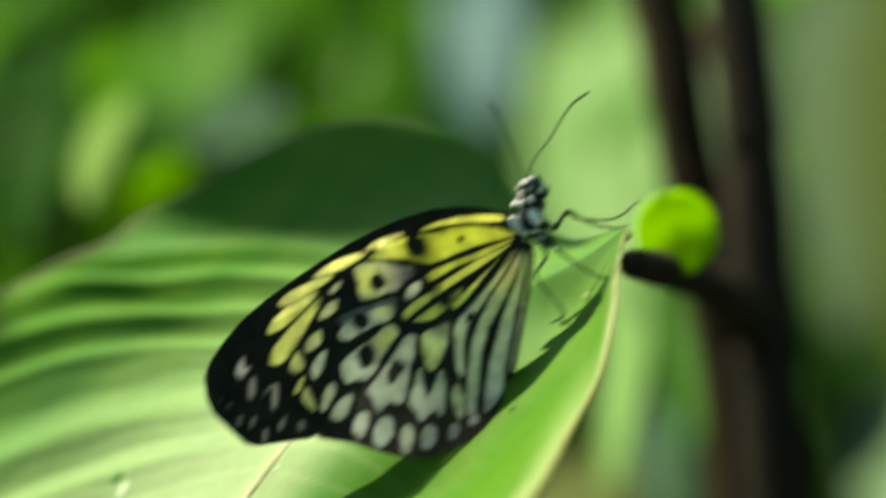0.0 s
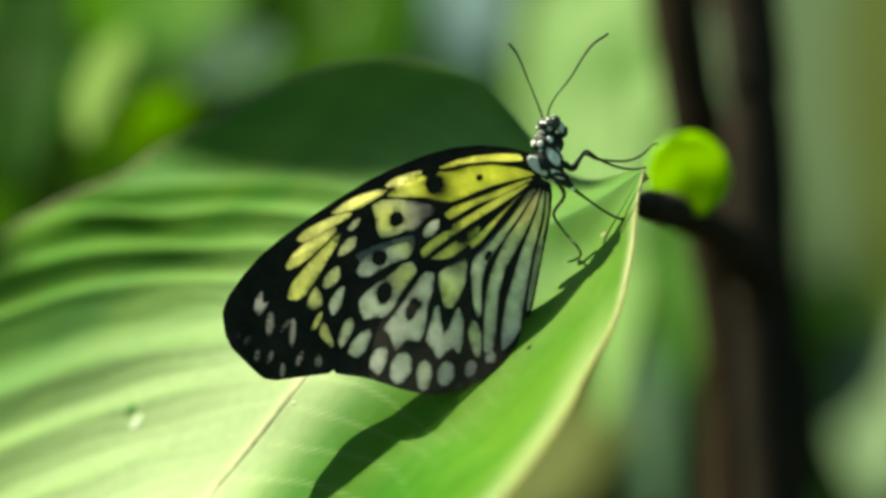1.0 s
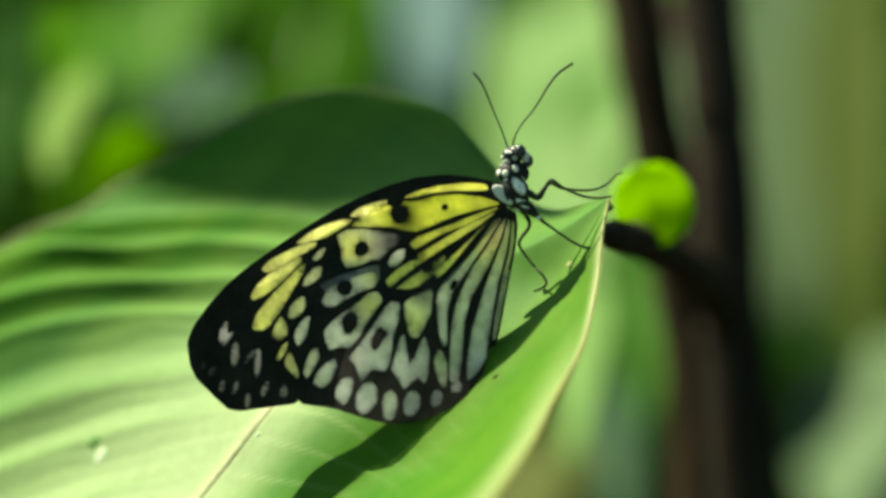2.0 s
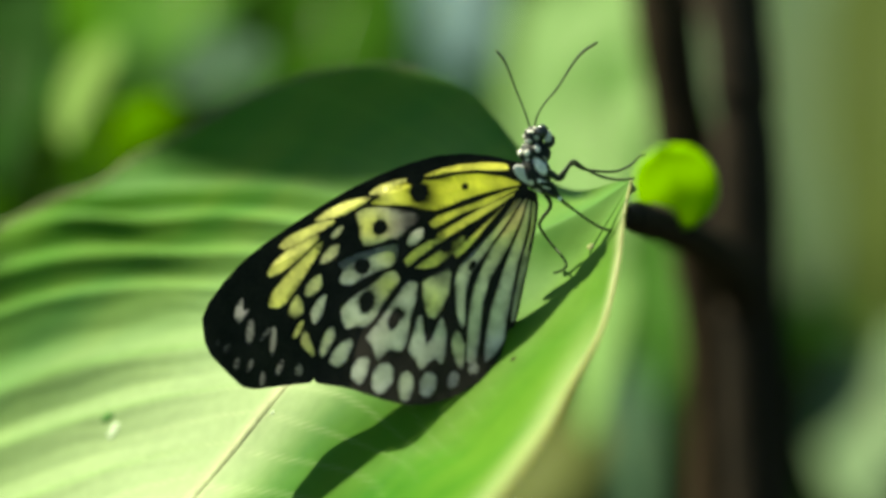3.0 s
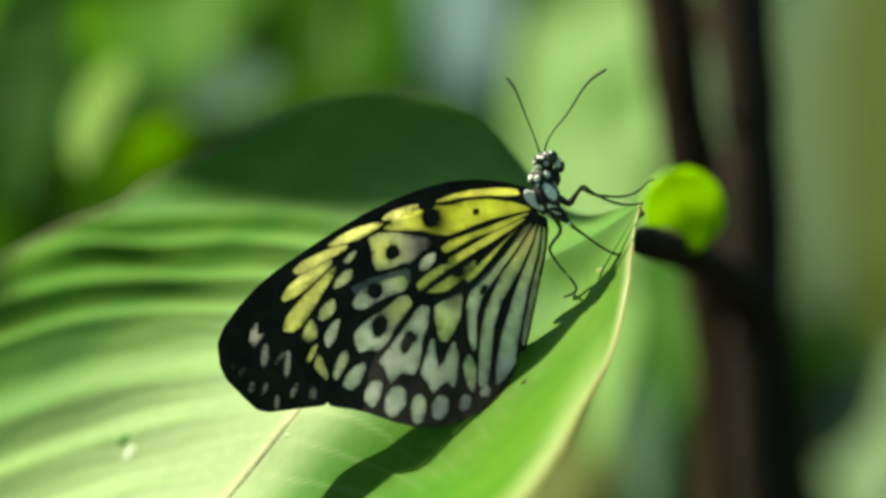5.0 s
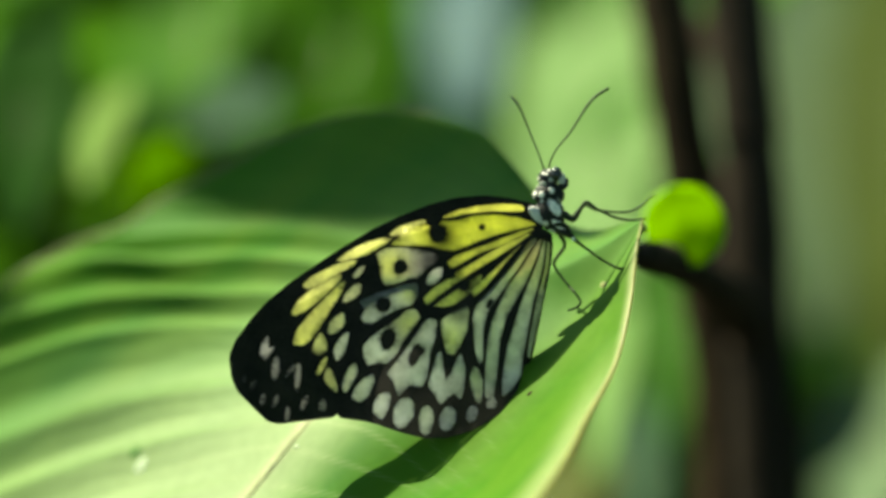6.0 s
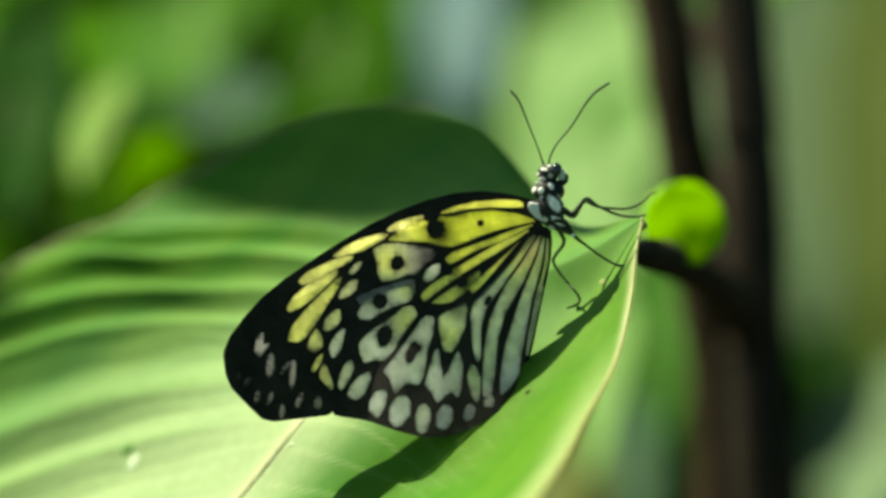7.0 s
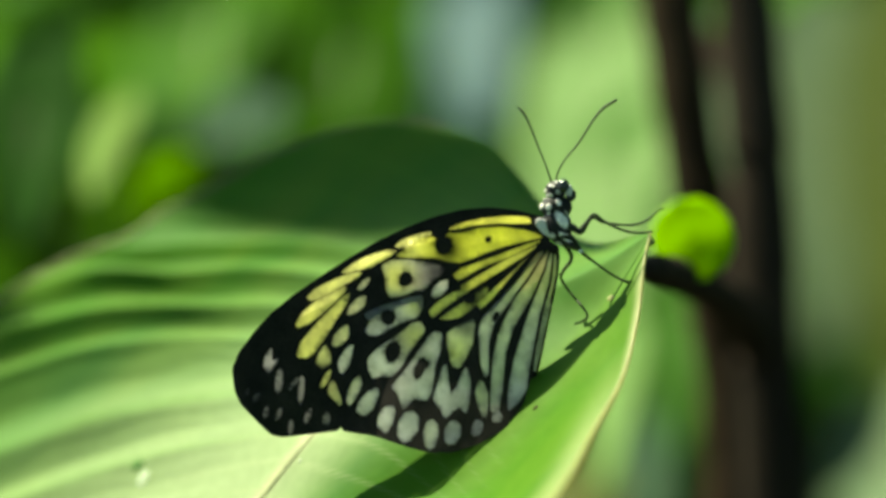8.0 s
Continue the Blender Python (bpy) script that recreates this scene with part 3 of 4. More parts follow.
HIND_CELLS = [
    ([(-37.2, -17.3), (-33.6, -15.5), (-29.0, -14.1), (-25.4, -13.2), (-25.3, -15.9), (-26.5, -17.8), (-29.0, -18.6), (-32.5, -20.4), (-34.7, -21.7), (-36.2, -21.5), (-37.0, -20.6), (-35.9, -18.8)], 0, (-26.8, -15.4, 2.5, 0.5), (-34.7, -16.5, 3.4, 0.3, 1)),
    ([(-36.4, -26.4), (-34.2, -24.1), (-31.3, -22.2), (-29.0, -20.5), (-27.6, -19.0), (-25.7, -18.7), (-24.7, -20.4), (-26.2, -22.4), (-28.2, -25.3), (-29.6, -28.0), (-31.3, -29.7), (-33.6, -29.8), (-35.3, -30.4), (-36.1, -28.7)], 0, (-27.0, -21.6, 3.6, 0.6), (-30.7, -22.8, 3.4, 0.35, 1)),
    ([(-31.5, -32.1), (-29.0, -29.0), (-26.2, -25.1), (-23.9, -21.6), (-22.8, -20.6), (-21.3, -21.0), (-21.5, -23.9), (-22.7, -27.9), (-23.3, -33.0), (-24.4, -34.8), (-26.8, -34.2), (-29.0, -36.7), (-29.5, -35.3), (-30.2, -33.2)], -0.14),
    ([(-20.3, -21.1), (-18.2, -19.4), (-15.0, -17.8), (-14.7, -19.4), (-15.0, -22.8), (-16.2, -25.6), (-17.5, -27.9), (-19.1, -27.8), (-19.8, -25.1), (-20.3, -22.8)], 0.28, (-18.6, -25.1, 3.0, 0.3), (-16.7, -19.1, 2.3, 0.6, 1)),
    ([(-23.0, -34.4), (-21.7, -30.2), (-21.1, -27.9), (-20.3, -27.4), (-20.0, -30.4), (-19.4, -33.2), (-18.1, -31.9), (-17.1, -29.0), (-16.3, -27.8), (-15.5, -29.6), (-15.5, -34.2), (-16.2, -37.2), (-17.6, -35.9), (-18.8, -36.7), (-20.5, -38.4), (-21.2, -36.7)], -0.14),
    ([(-13.8, -35.5), (-14.3, -33.0), (-13.7, -30.3), (-12.8, -30.9), (-11.8, -33.0), (-11.8, -35.3), (-12.2, -38.0), (-12.9, -37.7)], 0.25),
    ([(-13.8, -20.7), (-13.3, -18.1), (-10.8, -15.3), (-6.3, -10.5), (-2.3, -4.8), (-0.8, -3.8), (-1.7, -6.6), (-4.6, -10.9), (-8.0, -14.9), (-10.8, -18.9), (-11.8, -22.8), (-11.8, -29.3), (-12.5, -29.8), (-13.4, -26.2)], 0.12, (-2.8, -8.0, 7.1, 0.5)),
    ([(-11.2, -32.1), (-10.8, -26.2), (-9.7, -20.5), (-6.8, -14.2), (-3.4, -8.5), (-0.7, -4.9), (0.2, -3.5), (-0.5, -7.4), (-3.4, -13.7), (-6.8, -19.5), (-8.4, -25.1), (-9.0, -33.0), (-9.7, -37.1), (-11.2, -36.9)], 0.15, (-2.3, -9.1, 7.5, 0.45)),
    ([(-10.7, -38.9), (-10.9, -37.6), (-9.7, -36.4), (-8.8, -37.6), (-9.2, -38.9)], 0.1),
    ([(-7.7, -36.7), (-7.5, -31.9), (-6.6, -26.2), (-4.9, -20.5), (-2.6, -13.7), (-0.2, -7.2), (0.8, -4.0), (0.9, -5.5), (0.0, -11.6), (-1.6, -17.3), (-2.8, -24.1), (-3.8, -29.6), (-3.9, -32.1), (-5.7, -35.0)], 0.05, (-0.6, -10.2, 7.5, 0.45)),
    ([(-2.5, -28.2), (-2.0, -23.9), (-0.5, -15.9), (1.0, -9.1), (1.4, -4.3), (1.8, -5.1), (1.6, -11.4), (0.2, -17.3), (-1.4, -25.1), (-2.2, -28.5)], 0.2, (0.6, -10.2, 7.5, 0.4)),
    ([(-38.6, -37.2), (-38.0, -35.1), (-35.9, -32.9), (-34.3, -32.2), (-34.0, -33.8), (-35.2, -36.6), (-36.8, -38.0)], -0.12),
    ([(-40.7, -35.0), (-40.2, -33.0), (-39.1, -30.6), (-37.8, -29.9), (-37.5, -31.7), (-38.6, -34.3), (-40.0, -36.0)], 0.15),
    ([(-34.2, -40.1), (-34.0, -38.1), (-33.1, -36.4), (-31.2, -35.5), (-30.6, -37.0), (-31.2, -39.4), (-32.5, -41.6)], -0.12),
    (oval(-28.0, -40.1, 1.99, 3.19, -18), -0.1),
    (oval(-23.3, -41.6, 1.42, 2.96, -5), 0.1),
    (oval(-18.9, -41.2, 1.59, 2.51, -15), -0.1),
    (oval(-13.9, -40.2, 1.02, 1.71, -18), -0.1),
]
HIND_SPOTS = [
    oval(-32.3, -17.9, 1.54, 1.54, 0),
    oval(-31.3, -24.9, 1.48, 2.16, -15),
    oval(-25.7, -28.2, 1.02, 2.39, -18),
    oval(-24.8, -27.3, 1.02, 0.91, 0),
    oval(-10.4, -17.4, 0.57, 1.02, -30),
]


def inside(p, poly):
    hit = False
    for (x0, y0), (x1, y1) in zip(poly, poly[1:] + poly[:1]):
        if (y0 > p[1]) != (y1 > p[1]) and p[0] < (x1 - x0) * (p[1] - y0) / (y1 - y0) + x0:
            hit = not hit
    return hit


def make_wing(name, label, outline, cells, spots, lift):
    """A wing of black membrane with pale cells let into it. Millimetres; returns the membrane and its cells."""
    from mathutils.geometry import delaunay_2d_cdt
    rnd = random.Random(5)
    outline = rounded(outline, 2)

    def ccw(p):
        area = sum(a[0] * b[1] - b[0] * a[1] for a, b in zip(p, p[1:] + p[:1]))
        return p if area > 0 else p[::-1]

    def swell(p, d):
        """Moves an outline outwards."""
        p = ccw(p)
        out = []
        for a, b, c in zip(p[-1:] + p[:-1], p, p[1:] + p[:1]):
            tx, ty = c[0] - a[0], c[1] - a[1]
            k = math.hypot(tx, ty) or 1
            out.append((b[0] + ty / k * d, b[1] - tx / k * d))
        return out

    polys = [outline] + [swell(rounded(c[0]), 0.11) for c in cells] + [rounded(s) for s in spots]
    nc = len(cells)
    verts, faces = [], []
    polys = [ccw(p) for p in polys]
    outline = polys[0]
    for poly in polys:
        faces.append(list(range(len(verts), len(verts) + len(poly))))
        for x, y in poly:
            w = 0.12 if poly is not outline else 0.05
            verts.append(Vector((x + w * noise.noise(Vector((x * 0.9, y * 0.9, 0))), y + w * noise.noise(Vector((x * 0.9, y * 0.9, 7))))))
    xs, ys = [p[0] for p in outline], [p[1] for p in outline]
    gx = min(xs)
    while gx < max(xs):
        gy = min(ys)
        while gy < max(ys):
            q = (gx + rnd.uniform(-0.2, 0.2), gy + rnd.uniform(-0.2, 0.2))
            if inside(q, outline):
                verts.append(Vector(q))
            gy += 1.1
        gx += 1.1
    vs, _, fs, _, _, origin = delaunay_2d_cdt(verts, [], faces, 1, 1e-4)
    cells_at = {}
    for f, o in zip(fs, origin):
        for i in f:
            cells_at.setdefault(i, set()).add(tuple(sorted(o)))
    rimmed = {i for i, kinds in cells_at.items() if len(kinds) > 1}

    def place(v):
        x, y = v
        r = math.hypot(x, y) / 60
        z = lift + 1.0 * math.sin(min(1.0, r) * math.pi) * 0.6 + 0.12 * math.sin(math.atan2(y, x) * 24) * min(1, r) 
        u = max(0.0, min(1.0, (x + 48) / 22))
        z += 0.245 * max(0.0, -y - 12) * u * u * (3 - 2 * u)  # the closed wings lean over at the hind margin
        z += 0.02 * max(0.0, -x - 34)  # and their tips bend outwards
        k = 1 - z / 420
        return Vector((-19.5 + (x + 19.5) * k, -16.1 + (y + 16.1) * k, z)) / 1000

    def build(keep, tone_of):
        bm = bmesh.new()
        lay = bm.verts.layers.float.new("pigment")
        shade = bm.verts.layers.float.new("dusk")
        made = {}
        for f, o in zip(fs, origin):
            if not keep(o):
                continue
            tri = []
            for i in f:
                if i not in made:
                    made[i] = bm.verts.new(place(vs[i]))
                    made[i][lay], made[i][shade] = tone_of(vs[i])
                    if i in rimmed:
                        made[i][shade] = min(1.0, made[i][shade] + (0.46 + 0.7 * noise.noise(vs[i].to_3d() * 0.8)) * min(1.0, (vs[i].length / 16) ** 2))
                tri.append(made[i])
            bm.faces.new(tri)
        bmesh.ops.recalc_face_normals(bm, faces=bm.faces[:])
        return bm

    def cell_of(o):
        if any(k > nc for k in o):
            return 0
        inner = [k for k in o if k > 0]
        return min(inner) if inner else 0

    wing = part(name, build(lambda o: cell_of(o) == 0 and 0 in o, lambda v: (0.0, 0.0)), M_BLACK, butterfly, label)
    for k, (pts, tone, *hot) in enumerate(cells, 1):
        def tone_of(v, tone=tone, hot=hot):
            t, d = max(0.0, tone), max(0.0, -tone)
            for hx, hy, hr, gain, *dim in hot:
                k = gain * math.exp(-((v[0] - hx) ** 2 + (v[1] - hy) ** 2) / hr ** 2)
                if dim:
                    d += k
                else:
                    t += k
            return max(0.0, min(1.0, t)), max(0.0, min(1.0, d))
        bm = build(lambda o, k=k: cell_of(o) == k, tone_of)
        if len(bm.faces):
            part("wing_cell", bm, M_SCALES, wing, "yellow scaled cell" if tone > 0.6 else "bluish white scaled cell")
        else:
            bm.free()
    return wing


def far_side(wing, z):
    """The wing of the other side, folded against this one."""
    twin = wing.copy()
    scene.collection.objects.link(twin)
    twin.location = (0, 0, z)
    for c in wing.children:
        d = c.copy()
        scene.collection.objects.link(d)
        d.parent = twin


forewing = make_wing("forewing", "black forewing with yellow and white cells", FORE_OUTLINE, FORE_CELLS, FORE_SPOTS, 0.4)
hindwing = make_wing("hindwing", "black hindwing with white cells and spots", HIND_OUTLINE, HIND_CELLS, HIND_SPOTS, 0.55)
far_side(forewing, -0.0006)
far_side(hindwing, -0.0007)


def mm(*pts):
    return [Vector(p) / 1000 for p in pts]


def bodies():
    # slender abdomen between the wings, thorax, neck and head
    bm = tube(spline(mm((0.57, -2.05, -0.8), (-0.60, -4.80, -1.0), (-2.00, -7.60, -1.1), (-3.40, -10.20, -1.1)), 14), [0.0009] * 10 + [0.0008, 0.0007, 0.0005, 0.0002], 10)
    part("abdomen", bm, M_BODY, butterfly)
    def scaled(name, lumps, patches, label):
        """Dark lumps of body, with white-scaled patches in their fur."""
        bm = bmesh.new()
        for c, radii, turn in lumps:
            blob(mm(c)[0], radii, turn, bm, 64)
        white = bm.verts.layers.float.new("white")
        for v in bm.verts:
            x, y = v.co.x * 1000, v.co.y * 1000
            jig = 0.18 * noise.noise(v.co * 2500)
            best = 0.0
            for px, py, rx, ry, tilt, tone in patches:
                rx, ry = rx * 0.88, ry * 0.88
                c, s = math.cos(radians(tilt)), math.sin(radians(tilt))
                dx, dy = x - px, y - py
                r = math.hypot((dx * c + dy * s) / rx, (dy * c - dx * s) / ry) + jig
                best = max(best, tone * max(0.0, min(1.0, (1.12 - r) / 0.3)))
            v[white] = best
            v.co += v.normal * (0.00006 * noise.noise(v.co * 4000) + 0.0002 * best)
        return part(name, bm, M_FUR, butterfly, label)

    scaled("thorax", (((1.94, 1.37, 0.0), (0.0029, 0.0038, 0.0025), 20), ((3.87, -1.59, 0.0), (0.0023, 0.0015, 0.0020), -25), ((1.71, 5.12, 0.0), (0.0032, 0.0026, 0.0022), 0)),
           ((2.73, 2.39, 2.28, 1.14, -55, 1), (4.67, 0.91, 0.91, 0.46, -50, 1), (4.10, 3.30, 1.59, 0.25, -55, 0.6), (3.87, -1.25, 2.16, 0.74, -30, 1), (0.91, -0.80, 0.68, 0.57, -30, 0.8),
            (2.28, -2.51, 0.91, 0.57, -30, 0.8), (2.05, 5.92, 0.91, 0.57, -65, 1), (0.00, 5.01, 0.74, 0.68, 10, 1), (-1.37, 5.12, 0.80, 0.46, 60, 0.9), (-1.02, 6.95, 0.46, 0.40, 0, 0.8), (0.11, 3.76, 0.40, 0.40, 0, 0.8)),
           "black furry thorax with white patches")
    scaled("head", (((1.48, 8.54, 0.0), (0.0021, 0.0020, 0.0019), 0),),
           ((0.23, 7.29, 0.85, 0.63, 10, 1), (0.34, 9.34, 0.34, 0.34, 0, 1), (1.02, 9.22, 0.36, 0.36, 0, 1), (1.59, 10.02, 0.34, 0.28, 0, 0.9), (1.94, 8.08, 0.68, 0.57, 0, 0.5), (-0.57, 8.43, 0.34, 0.34, 0, 0.7)),
           "small black head with white dots")
    part("eye", blob(mm((2.96, 9.34, 1.1))[0], (0.0013, 0.0015, 0.0013), -10, seg=24), M_EYE, butterfly, "large dark round eye")
    part("cheek", blob(mm((4.10, 8.43, 0.6))[0], (0.0009, 0.0015, 0.0010), 10, seg=20), M_CHEEK, butterfly, "pale grey cheek")
    part("palp", tube(spline(mm((3.76, 7.29, 0.8), (4.44, 6.72, 0.9), (5.12, 7.17, 0.9), (5.24, 8.08, 0.8), (5.01, 8.65, 0.8)), 14), [0.0005, 0.0006, 0.0006, 0.0006, 0.0006, 0.0005, 0.0005, 0.0005, 0.0004, 0.0004, 0.0004, 0.0003, 0.0003, 0.0002], 8), M_BODY, butterfly)
    part("shoulder_flap", blob(mm((-0.35, 0.75, 1.3))[0], (0.0027, 0.0013, 0.0003), -40, seg=20), M_CHEEK, butterfly, "grey-white flap over the wing root")
    part("hip", blob(mm((5.12, -2.85, 1.6))[0], (0.0018, 0.0007, 0.0008), -28), M_BODY, butterfly)
    part("hip", blob(mm((5.12, 0.91, 1.3))[0], (0.0017, 0.0007, 0.0008), -35), M_BODY, butterfly)


bodies()


def limb(name, pts, radii, mat, label=""):
    path = spline(mm(*pts), 28)
    knots = len(radii) - 1
    rr = []
    for i in range(28):
        u = i / 27 * knots
        k = min(int(u), knots - 1)
        rr.append((radii[k] + (radii[k + 1] - radii[k]) * (u - k)) / 1000)
    return part(name, tube(path, rr, 7), mat, butterfly, label)


limb("leg", [(3.42, 1.71, 1.5), (6.49, -0.11, 2.0), (7.86, 1.71, 2.0), (9.22, 3.64, 2.0), (11.50, 2.16, 1.8), (15.14, 0.57, 1.2), (18.56, -0.00, 1.2), (21.41, 0.34, 1.6)], [0.45, 0.5, 0.42, 0.34, 0.28, 0.28, 0.26, 0.22], M_LEG)
limb("leg", [(3.42, 2.28, -1.5), (6.26, 0.46, -2.5), (9.22, 3.19, -3.0), (11.96, 2.16, -3.0), (17.65, 1.82, -3.2), (21.07, 3.19, -3.5), (22.89, 5.01, -3.8), (24.25, 5.35, -4.0)], [0.45, 0.45, 0.36, 0.28, 0.26, 0.24, 0.2, 0.16], M_LEG)
mid_leg = limb("leg", [(2.62, -0.91, 1.8), (5.12, -1.59, 2.2), (6.72, -3.99, 2.4), (9.68, -6.26, 2.4), (13.10, -8.65, 2.8), (15.94, -10.02, 3.8), (17.42, -9.68, 4.0), (18.79, -8.77, 4.0)], [0.5, 0.5, 0.42, 0.26, 0.26, 0.3, 0.3, 0.26], M_LEG)
part("knee_dot", blob(mm((6.60, -3.99, 2.7))[0], (0.0004, 0.0004, 0.0003)), M_WHITE, mid_leg)
limb("leg", [(3.42, -2.05, -1.0), (5.12, -5.12, -2.0), (3.30, -7.97, -2.2), (3.07, -9.57, -2.4), (5.12, -12.53, -2.4), (7.63, -15.71, 1.2), (8.08, -17.31, 2.6), (6.95, -18.22, 2.6), (5.58, -18.67, 2.2)], [0.5, 0.4, 0.36, 0.3, 0.26, 0.25, 0.25, 0.24, 0.2], M_LEG)
# raised black veins between the long cells of the hindwing
for vein in (
    [(0.68, -2.85, 1.1), (-1.14, -5.12, 1.1), (-3.99, -9.68, 1.1), (-7.40, -14.58, 1.1), (-10.25, -19.70, 1.7), (-11.39, -25.05, 2.3), (-11.50, -30.97, 3.0), (-11.39, -37.01, 3.7)],
    [(0.91, -2.96, 1.1), (-0.11, -5.92, 1.1), (-0.68, -7.97, 1.1), (-2.96, -13.66, 1.1), (-5.81, -19.93, 1.7), (-7.52, -25.62, 2.4), (-8.31, -32.45, 3.2), (-8.54, -37.58, 3.8)],
    [(1.37, -2.96, 1.1), (1.14, -5.12, 1.1), (0.57, -10.25, 1.1), (-1.02, -16.62, 1.4), (-2.51, -24.03, 2.2), (-3.19, -30.18, 2.9), (-4.21, -34.16, 3.4)],
    [(1.82, -3.19, 1.1), (2.16, -6.83, 1.1), (1.48, -11.39, 1.1), (0.11, -17.65, 1.5), (-1.59, -26.19, 2.5), (-2.85, -30.97, 3.0)],
):
    limb("wing_vein", vein, [0.14, 0.22, 0.32, 0.42, 0.42, 0.38], M_BLACK)
limb("antenna", [(0.57, 10.36, 0.5), (-0.57, 13.66, 0.0), (-2.05, 17.42, -1.0), (-3.99, 22.43, -2.0), (-5.01, 24.37, -2.5), (-6.15, 25.73, -3.0)], [0.2, 0.16, 0.17, 0.2, 0.26, 0.24], M_LEG)
limb("antenna", [(1.59, 10.59, 0.8), (1.94, 12.30, 1.0), (3.30, 14.80, 1.0), (6.04, 18.22, 0.5), (9.00, 23.00, 0.0), (11.05, 25.51, -0.5), (13.89, 27.44, -1.0)], [0.2, 0.18, 0.18, 0.2, 0.24, 0.3, 0.28], M_LEG)


# ---- stalk, stems and the round young leaf ----
def stem(name, label, pts, radii, mat, count=40, sides=14):
    path = spline(pts, count)
    knots = len(radii) - 1
    rr = []
    for i in range(count):
        u = i / (count - 1) * knots
        k = min(int(u), knots - 1)
        rr.append(radii[k] + (radii[k + 1] - radii[k]) * (u - k))
    thing = empty(name, Matrix.Translation(path[0]))
    tagged(thing, label, "stem")
    shift = -path[0]
    part("wood", tube([p + shift for p in path], rr, sides, wobble=0.12), mat, thing)
    for i in range(5, count - 2, 7):
        d = (path[i + 1] - path[i]).normalized() * rr[i] * 0.5
        part("node", tube([path[i] + shift - d, path[i] + shift, path[i] + shift + d], [rr[i] * 0.95, rr[i] * 1.05, rr[i] * 0.95], sides), mat, thing)
    return thing


stem("plant_stem", "dark upright plant stem, almost black", [(0.14, 0.22, -0.02), (0.1237, 0.1208, 0.5717), (0.1155, 0.1733, 0.7307), (0.1075, 0.2075, 0.8392), (0.1035, 0.2313, 0.9044), (0.1010, 0.2499, 0.9556), (0.0982, 0.2623, 0.9898), (0.0922, 0.2923, 1.0574), (0.0865, 0.3651, 1.2137)], [.0125, .0115, .0108, .0108, .0106, .0102, .0098, .0096, .0085], M_TWIG)
stem("plant_stem", "thin brown upright plant stem", [(0.13, 0.25, -0.02), (0.1070, 0.1435, 0.5465), (0.0998, 0.1944, 0.7154), (0.0984, 0.2300, 0.8279), (0.0954, 0.2435, 0.8797), (0.0862, 0.2627, 0.9324), (0.0768, 0.2819, 0.9852), (0.0698, 0.3062, 1.0371), (0.0600, 0.3805, 1.1976)], [.0115, .0115, .0108, .0104, .0102, .0100, .0100, .0100, .009], M_BARK)
stem("leaf_stalk", "dark curved stalk that carries the large leaf", [(0.0412, 0.0222, 1.0018), (0.0461, 0.0391, 0.9958), (0.0580, 0.0857, 0.9779), (0.0726, 0.1413, 0.9552), (0.0888, 0.1956, 0.9291), (0.1018, 0.2296, 0.9054)], [.0018, .0035, .0047, .0058, .0072, .0080], M_TWIG)
stem("side_branch", "short dark branch between two plant stems", [(0.1000, 0.2941, 0.9680), (0.0970, 0.3083, 0.9782), (0.0895, 0.3217, 0.9860), (0.0798, 0.3345, 0.9921)], [.0055, .005, .0045, .004], M_TWIG, 20)


def leaf_mesh(length, width, cup=0.15, droop=0.2, seg=14, cross=8, round_tip=0.5):
    """A leaf along +y from its base, upper side towards +z."""
    bm = bmesh.new()
    rows = []
    for i in range(seg + 1):
        s = i / seg
        w = width / 2 * math.sqrt(max(0.0, 1 - (2 * s - 1) ** 2)) if round_tip >= 1 else width / 2 * (math.sin(math.pi * min(1, s ** (0.5 + 0.5 * (1 - round_tip)))) ** (0.55 + 0.35 * (1 - round_tip)) + 0.02)
        row = []
        for j in range(cross + 1):
            v = j / cross * 2 - 1
            z = cup * width * v * v * 0.5 - droop * length * s * s + 0.015 * width * math.sin(9 * s + 2 * abs(v))
            row.append(bm.verts.new((v * w, s * length, z)))
        rows.append(row)
    for a, b in zip(rows, rows[1:]):
        for k in range(cross):
            bm.faces.new((a[k], a[k + 1], b[k + 1], b[k]))
    bmesh.ops.recalc_face_normals(bm, faces=bm.faces[:])
    return bm


def single_leaf(name, label, base, tip, facing, width, mat, cup=0.15, droop=0.05, round_tip=0.5, stalk=()):
    """A leaf from base to tip, its upper side facing the given way."""
    base, tip = Vector(base), Vector(tip)
    y = (tip - base).normalized()
    f = Vector(facing)
    z = (f - y * f.dot(y)).normalized()
    x = y.cross(z)
    m = Matrix((x, y, z)).transposed().to_4x4()
    m.translation = base
    L = (tip - base).length
    thing = empty(name, m)
    tagged(thing, label, "leaf", group="leaves behind the butterfly" if name == "background_plant" else "")
    if stalk:
        back = m.inverted()
        path = spline([Vector((0, 0.004, 0)), back @ base.lerp(Vector(stalk[0]), 0.15), *[back @ Vector(q) for q in stalk]], 24)
        part("stalk", tube(path, [0.0012 + 0.0012 * i / 23 for i in range(24)], 8), M_STALK, thing)
    b = part("blade", leaf_mesh(L, width, cup, droop, round_tip=round_tip), mat, thing)
    sol = b.modifiers.new("thickness", "SOLIDIFY")
    sol.thickness = 0.0005
    part("midrib", tube([Vector((0, L * s / 10, -droop * L * (s / 10) ** 2 - 0.0006)) for s in range(11)], [width * 0.018 * (1.1 - s / 10) for s in range(11)], 6), M_MIDRIB, thing)
    return thing


